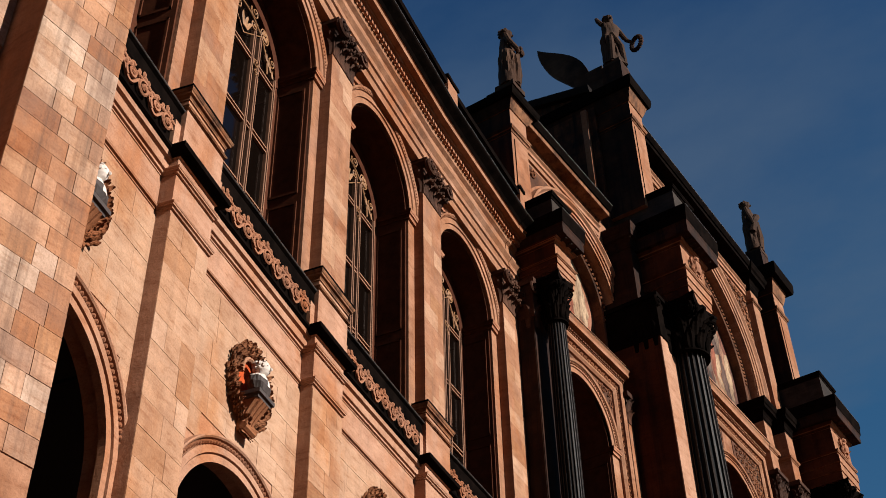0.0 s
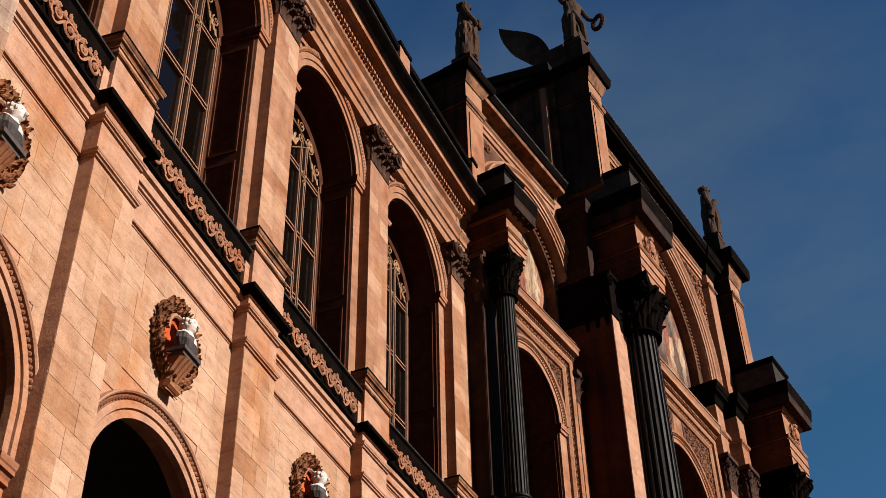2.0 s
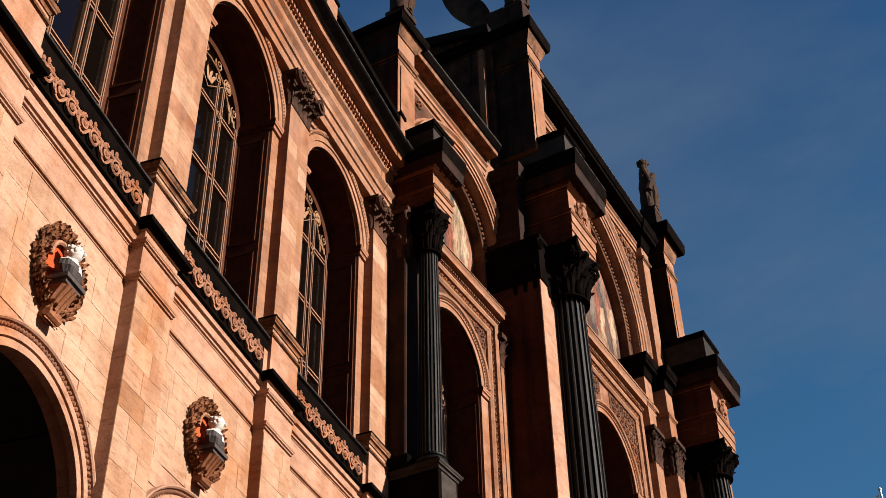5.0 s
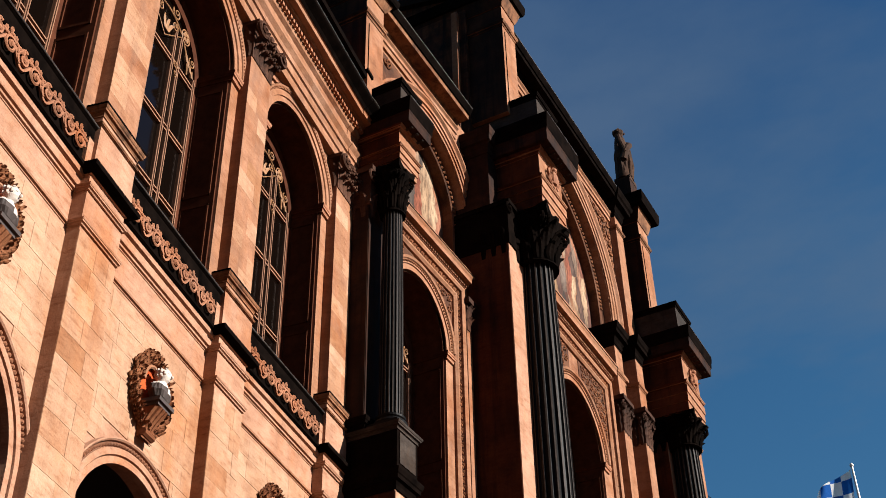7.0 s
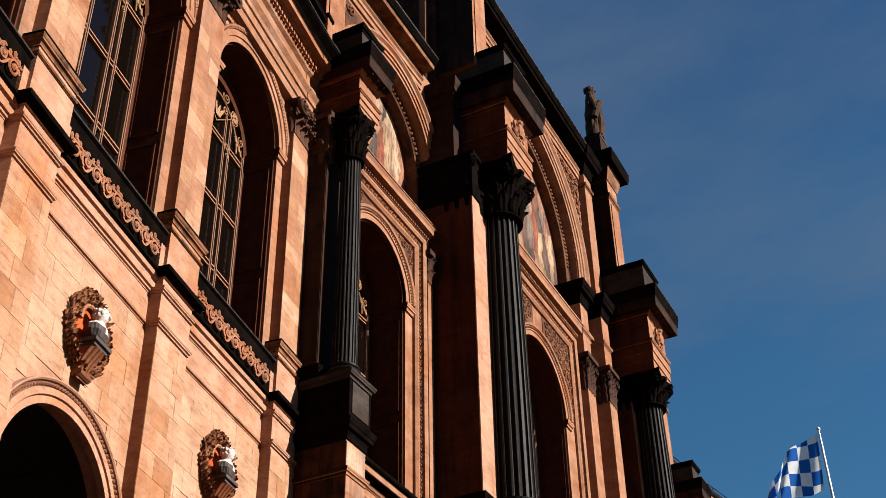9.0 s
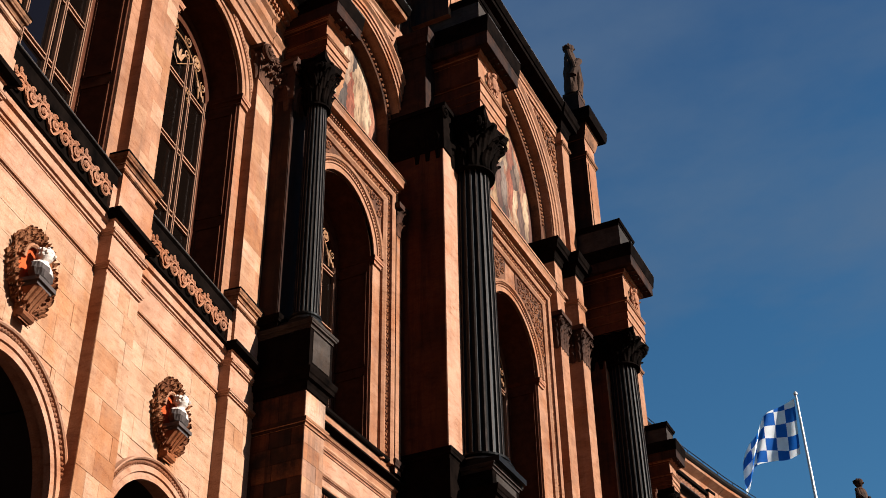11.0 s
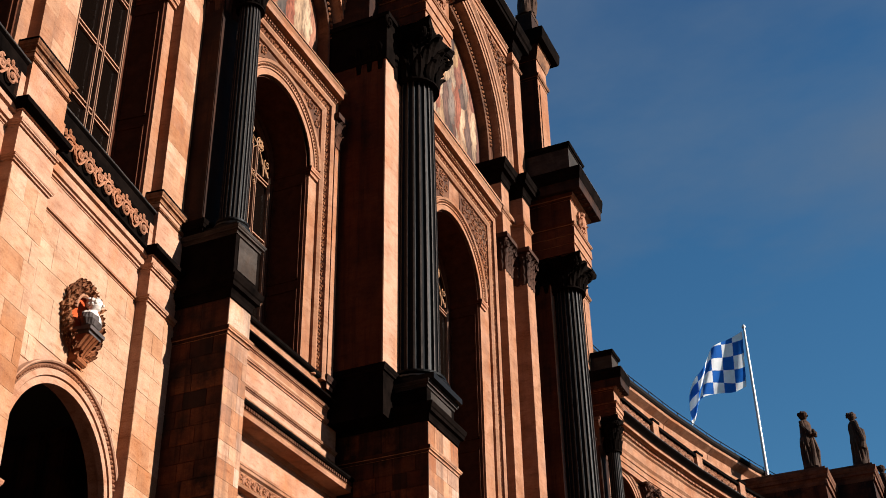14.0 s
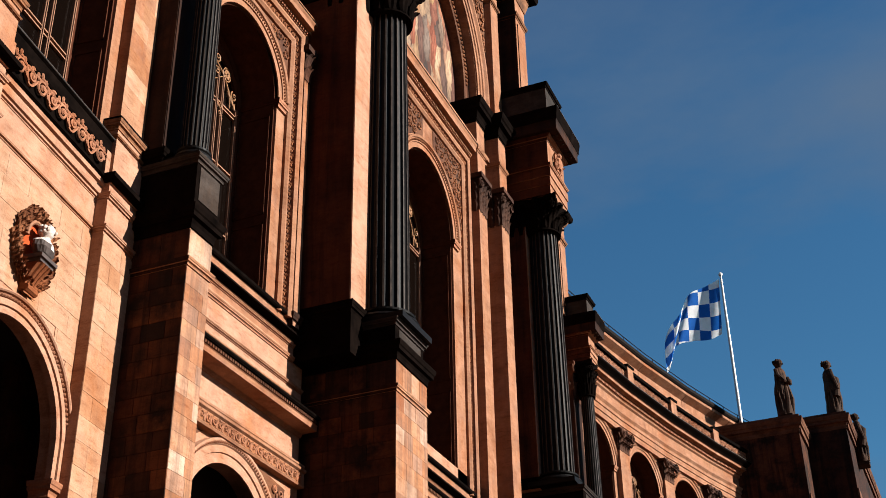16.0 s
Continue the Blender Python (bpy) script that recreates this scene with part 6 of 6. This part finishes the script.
def medallion(m):
    """A leaf wreath round a red niche, with a console below."""
    w = thing("medallion", m, "carved oak-leaf wreath round a red niche on a scrolled console", "medallion", "wall medallions")
    zc, zw, rx, rz = 11.69, 11.60, 0.42, 0.54
    rnd = random.Random(4)
    bm = bmesh.new()
    rings = []
    for i in range(33):
        a = 2 * math.pi * i / 32
        c = Vector((rx * math.cos(a), 0.06, zw + rz * math.sin(a)))
        o = Vector((math.cos(a), 0, math.sin(a)))
        rings.append([tuple(c + o * 0.065 * math.cos(b) + Vector((0, 0.09 * math.sin(b), 0))) for b in [2 * math.pi * k / 8 for k in range(8)]])
    quads(bm, rings, closed=True)
    for i in range(56):
        a = 2 * math.pi * (i + rnd.uniform(-0.3, 0.3)) / 56
        t = Vector((-math.sin(a), 0, math.cos(a))) * (1 if math.cos(a) > 0 else -1)
        o = Vector((math.cos(a), 0, math.sin(a)))
        for off, yy in ((-0.03, 0.10), (0.01, 0.13), (0.04, 0.11), (0.07, 0.06)):
            b = Vector((rx * math.cos(a), yy + rnd.uniform(-0.03, 0.03), zw + rz * math.sin(a))) + o * (off + rnd.uniform(-0.02, 0.02))
            up = (t * rnd.uniform(0.5, 1.0) + o * (0.25 + off * 6 + rnd.uniform(-0.3, 0.4)) + Vector((0, rnd.uniform(0.1, 0.7), 0))).normalized()
            sd = up.cross(Vector((rnd.uniform(-0.3, 0.3), 1, rnd.uniform(-0.3, 0.3)))).normalized()
            nn = sd.cross(up)
            leaf(bm, b, sd, nn * (1 if nn[1] > 0 else -1), up, rnd.uniform(0.05, 0.085), rnd.uniform(0.08, 0.12), rnd.uniform(0.02, 0.05))
    part("wreath", bm, M_WREATH, w, "brown carved leaf wreath")
    bm = bmesh.new()
    n = 30
    quads(bm, [[(rx * k * math.cos(2 * math.pi * i / n), y, zw + rz * k * math.sin(2 * math.pi * i / n)) for i in range(n)] for k, y in ((0.02, 0.015), (0.6, 0.02), (0.95, 0.06))], closed=True)
    fix(bm)
    part("niche_ground", bm, M_REDNICHE, w, "red painted niche ground")
    bm = bmesh.new()
    tube(bm, [(0.23 * math.cos(a), 0.08, zc + 0.02 + 0.31 * math.sin(a)) for a in [math.pi * k / 16 for k in range(17)]], 0.035, 6)
    part("niche_rim", bm, M_STONE, w, "pale niche rim")
    bm = bmesh.new()
    box(bm, -0.22, 0.22, 0.0, 0.38, zc - 0.38, zc - 0.32)
    box(bm, -0.18, 0.18, 0.0, 0.34, zc - 0.43, zc - 0.38)
    fix(bm)
    part("console_slab", bm, M_BUSTDARK, w, "dark console slab")
    bm = bmesh.new()
    rings = []
    zt = zc - 0.43
    for i in range(16):
        t = i / 15
        hw = 0.17 * (1 - 0.30 * t)
        yo = 0.10 + 0.24 * (1 - t) ** 1.6 + 0.05 * math.exp(-((t - 0.88) / 0.12) ** 2)
        rings.append([(-hw, -0.05, zt - 0.42 * t), (hw, -0.05, zt - 0.42 * t), (hw, yo - 0.03, zt - 0.42 * t), (0.5 * hw, yo, zt - 0.42 * t), (-0.5 * hw, yo, zt - 0.42 * t), (-hw, yo - 0.03, zt - 0.42 * t)])
    quads(bm, rings, closed=True, cap=True)
    for k in range(3):
        x = -0.09 + 0.09 * k
        tube(bm, [(x * (1 - 0.3 * t), 0.10 + 0.24 * (1 - t) ** 1.6, zt - 0.40 * t) for t in [j / 8 for j in range(9)]], 0.03, 6)
    tube(bm, [(-0.14, 0.13, zt - 0.38), (0.14, 0.13, zt - 0.38)], 0.06, 8)
    for k in range(5):
        leaf(bm, (-0.10 + 0.05 * k, 0.10, zt - 0.38), (1, 0, 0), (0, 1, 0), (0, 0, -1), 0.09, 0.14, 0.05)
    fix(bm)
    part("console", bm, M_WREATH, w, "scrolled stone console")
    return w


def bust(m):
    """A bust: one plain shape, darker robe below."""
    zc = 11.69
    bm = bmesh.new()
    z0 = zc - 0.32
    # plinth, draped shoulders, neck and head: height, half-width, half-depth, how far forward
    st = [(0.0, 0.10, 0.08, 0.0), (0.04, 0.085, 0.07, 0.0), (0.07, 0.15, 0.10, 0.0), (0.14, 0.215, 0.13, 0.0), (0.21, 0.225, 0.125, 0.0), (0.265, 0.17, 0.10, 0.0), (0.295, 0.075, 0.07, 0.0), (0.33, 0.058, 0.06, 0.01),
          (0.355, 0.062, 0.075, 0.025), (0.39, 0.076, 0.095, 0.025), (0.43, 0.084, 0.105, 0.02), (0.47, 0.082, 0.10, 0.015), (0.505, 0.066, 0.08, 0.01), (0.525, 0.03, 0.04, 0.0)]
    n = 28
    rings = []
    for z, rx, ry, fw in st:
        ring = []
        for i in range(n):
            a = 2 * math.pi * i / n
            k = 1.0 + (0.05 * math.sin(a * 7 + z * 20) if 0.05 < z < 0.28 else 0.0)
            ring.append((rx * k * math.cos(a), 0.19 + fw + ry * k * math.sin(a), z0 + z))
        rings.append(ring)
    quads(bm, rings, closed=True, cap=True)
    blob(bm, (0, 0.325, z0 + 0.405), (0.014, 0.022, 0.026), 6)
    for sx in (-1, 1):
        blob(bm, (sx * 0.034, 0.293, z0 + 0.437), (0.026, 0.016, 0.010), 6)
        blob(bm, (sx * 0.082, 0.21, z0 + 0.41), (0.014, 0.022, 0.03), 6)
    for k in range(26):
        a = math.pi * (0.85 + 1.3 * (k % 9) / 8)
        blob(bm, (0.078 * math.cos(a), 0.205 + 0.098 * math.sin(a), z0 + 0.42 + 0.035 * (k // 9) + 0.012 * math.sin(k * 1.7)), (0.026, 0.026, 0.024), 6)
    for k in range(5):
        blob(bm, (-0.05 + 0.025 * k, 0.262 - 0.006 * abs(k - 2), z0 + 0.497), (0.022, 0.028, 0.018), 6)
    fix(bm)
    ob = part("bust", bm, M_WHITE, None)
    me = ob.data
    me.materials.append(M_BUSTDARK)
    for p in me.polygons:
        c = sum((me.vertices[v].co for v in p.vertices), Vector()) / len(p.vertices)
        if c.z < z0 + 0.20 and not (abs(c.x) < 0.015 + 0.22 * (c.z - z0 - 0.10) and c.y > 0.24):
            p.material_index = 1
    me.transform(pose(0, 0, z0) @ Matrix.Scale(1.15, 4) @ pose(0, 0, -z0))
    ob.matrix_world = m
    return tagged(ob, "pale stone bust in dark robe on a console in a wreath", "bust", "wall busts")


# each medallion hangs a little differently
MEDALLION_LIFT = (-0.11, 0.0, 0.07, 0.03)
med0 = medallion(wing(S_BAY[0]) @ pose(0, 0, MEDALLION_LIFT[0]))
bust0 = bust(wing(S_BAY[0]) @ pose(0, 0, MEDALLION_LIFT[0], 0, 0, 10))
for s, lift in zip(S_BAY[1:], MEDALLION_LIFT[1:]):
    copy_thing(med0, wing(s) @ pose(0, 0, lift))
    copy_thing(bust0, wing(s) @ pose(0, 0, lift, 0, 0, 10))

# flag
fl = thing("flag", pose(-9.1, 66.5, 26.0), "blue and white chequered flag on a white pole", "flag")
bm = bmesh.new()
lathe(bm, [(0.085, 0), (0.08, 3.5), (0.06, 8.3), (0.10, 8.32), (0.11, 8.4), (0.05, 8.5)], 14)
part("pole", bm, M_POLE, fl)
NU, NV, K = 6, 4, 6


def cloth(u, v):
    """u along the fly from the pole, v up the hoist; both 0 to 1."""
    x = -0.12 - 3.9 * u + 0.5 * u * u
    top = 0.15 + 1.75 * u + 1.5 * u ** 4
    low = 3.35 + 0.10 * math.sin(u * 7) + 0.35 * u + 1.25 * u ** 3
    z = 8.3 - (top * v + low * (1 - v))
    y = 0.42 * math.sin(u * 8.0 + v * 1.6) * u ** 0.6 + 0.22 * math.sin(u * 15 + v * 4) * u
    return (x * 0.90 - 0.22 * (1 - v), y + x * 0.18, z)


bm = bmesh.new()
rows = [[cloth(0.0, k / 8) for k in range(9)], [cloth(0.012, k / 8) for k in range(9)]]
quads(bm, rows)
cloth_ob = part("cloth", bm, M_FLAGW, fl, "hoist edge of the chequered cloth")
for i in range(NU):
    for j in range(-2, NV + 2):
        bm = bmesh.new()
        for a in range(K):
            for b in range(K):
                cs = []
                for aa, bb in ((a, b), (a + 1, b), (a + 1, b + 1), (a, b + 1)):
                    u = (i + aa / K) / NU
                    cs.append((u, min(1.0, max(0.0, (j + bb / K) / NV + (u - 0.5) * 0.30))))
                if abs(cs[0][1] - cs[3][1]) + abs(cs[1][1] - cs[2][1]) < 1e-4:
                    continue
                bm.faces.new([bm.verts.new(cloth(u, v)) for u, v in cs])
        if not bm.faces:
            bm.free()
            continue
        bmesh.ops.remove_doubles(bm, verts=bm.verts[:], dist=1e-4)
        part("lozenge", bm, M_FLAGB if (i + j) % 2 else M_FLAGW, cloth_ob, "", smooth=True)

# ---- ashlar blocks, as parts of their walls ----
for i, w in enumerate(near_lowers):
    ashlar(w, -BAY / 2 + 0.48, BAY / 2 - 0.48, 7.9, 12.64, 0.0, M_BLOCK, 0.40, 0.85, outside_arch(0, LOW["r"] + 0.30, LOW["zs"], LOW["zb"]), 20 + i, WALLBLOCK)
for i, w in enumerate(near_pils[:4]):
    ashlar(w, -PIL_W / 2, PIL_W / 2, 7.9, 12.62, 0.22 - 0.012, M_BLOCK, 0.40, 0.55, None, 40 + i, BLOCK)
    ashlar(w, -PIL_W / 2 + 0.06, PIL_W / 2 - 0.06, 14.92, 20.30, 0.20 - 0.012, M_BLOCK, 0.41, 0.6, None, 60 + i, BLOCK)
ashlar(near_pier, -0.415, 0.415, 6.0, 12.5, -0.012, M_PIER, 0.21, 0.29, None, 81, PIERBLOCK)
ashlar(near_pier, 0.42, 2.6, 6.0, 12.5, -0.45, M_PIER, 0.28, 0.5, None, 82, PIERBLOCK)


def side_blocks(parent, x, y0, y1, z0, z1, mesh, course, long, seed):
    """Courses on a pier's side that faces along +x."""
    rnd = random.Random(seed)
    n = round((z1 - z0) / course)
    h = (z1 - z0) / n
    for k in range(n):
        y = y0
        while y < y1 - 1e-3:
            w = long * rnd.uniform(0.6, 1.2)
            yb = y + w if y1 - y - w > 0.25 else y1
            ob = new("stone_block", mesh)
            ob.parent = parent
            ob.location = (x, (y + yb) / 2, z0 + (k + 0.5) * h)
            ob.rotation_euler = (0, 0, -math.pi / 2)
            ob.scale = (yb - y - 0.01, 1, h - 0.01)
            y = yb


# sooty blocks on the near sides, darkened further for the side's shade
side_blocks(col1, 0.34, -1.2, 0.34, 7.5, 12.3, SIDEBLOCK, 0.32, 0.42, 91)
side_blocks(col2, 0.78, -1.5, 0.78, 7.5, 12.4, SIDEBLOCK, 0.34, 0.45, 92)
ashlar(col1, -0.34, 0.34, 7.5, 12.3, 0.34 - 0.012, M_PIER, 0.32, 0.36, None, 83, PIERBLOCK)
ashlar(col2, -0.78, 0.78, 7.5, 12.4, 0.78 - 0.012, M_PIER, 0.34, 0.5, None, 84, PIERBLOCK)
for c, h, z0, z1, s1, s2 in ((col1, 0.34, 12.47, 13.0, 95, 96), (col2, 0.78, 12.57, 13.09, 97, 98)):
    side_blocks(c, h, -1.2, h, z0, z1, SIDEBLOCK, 0.45, 0.5, s1)
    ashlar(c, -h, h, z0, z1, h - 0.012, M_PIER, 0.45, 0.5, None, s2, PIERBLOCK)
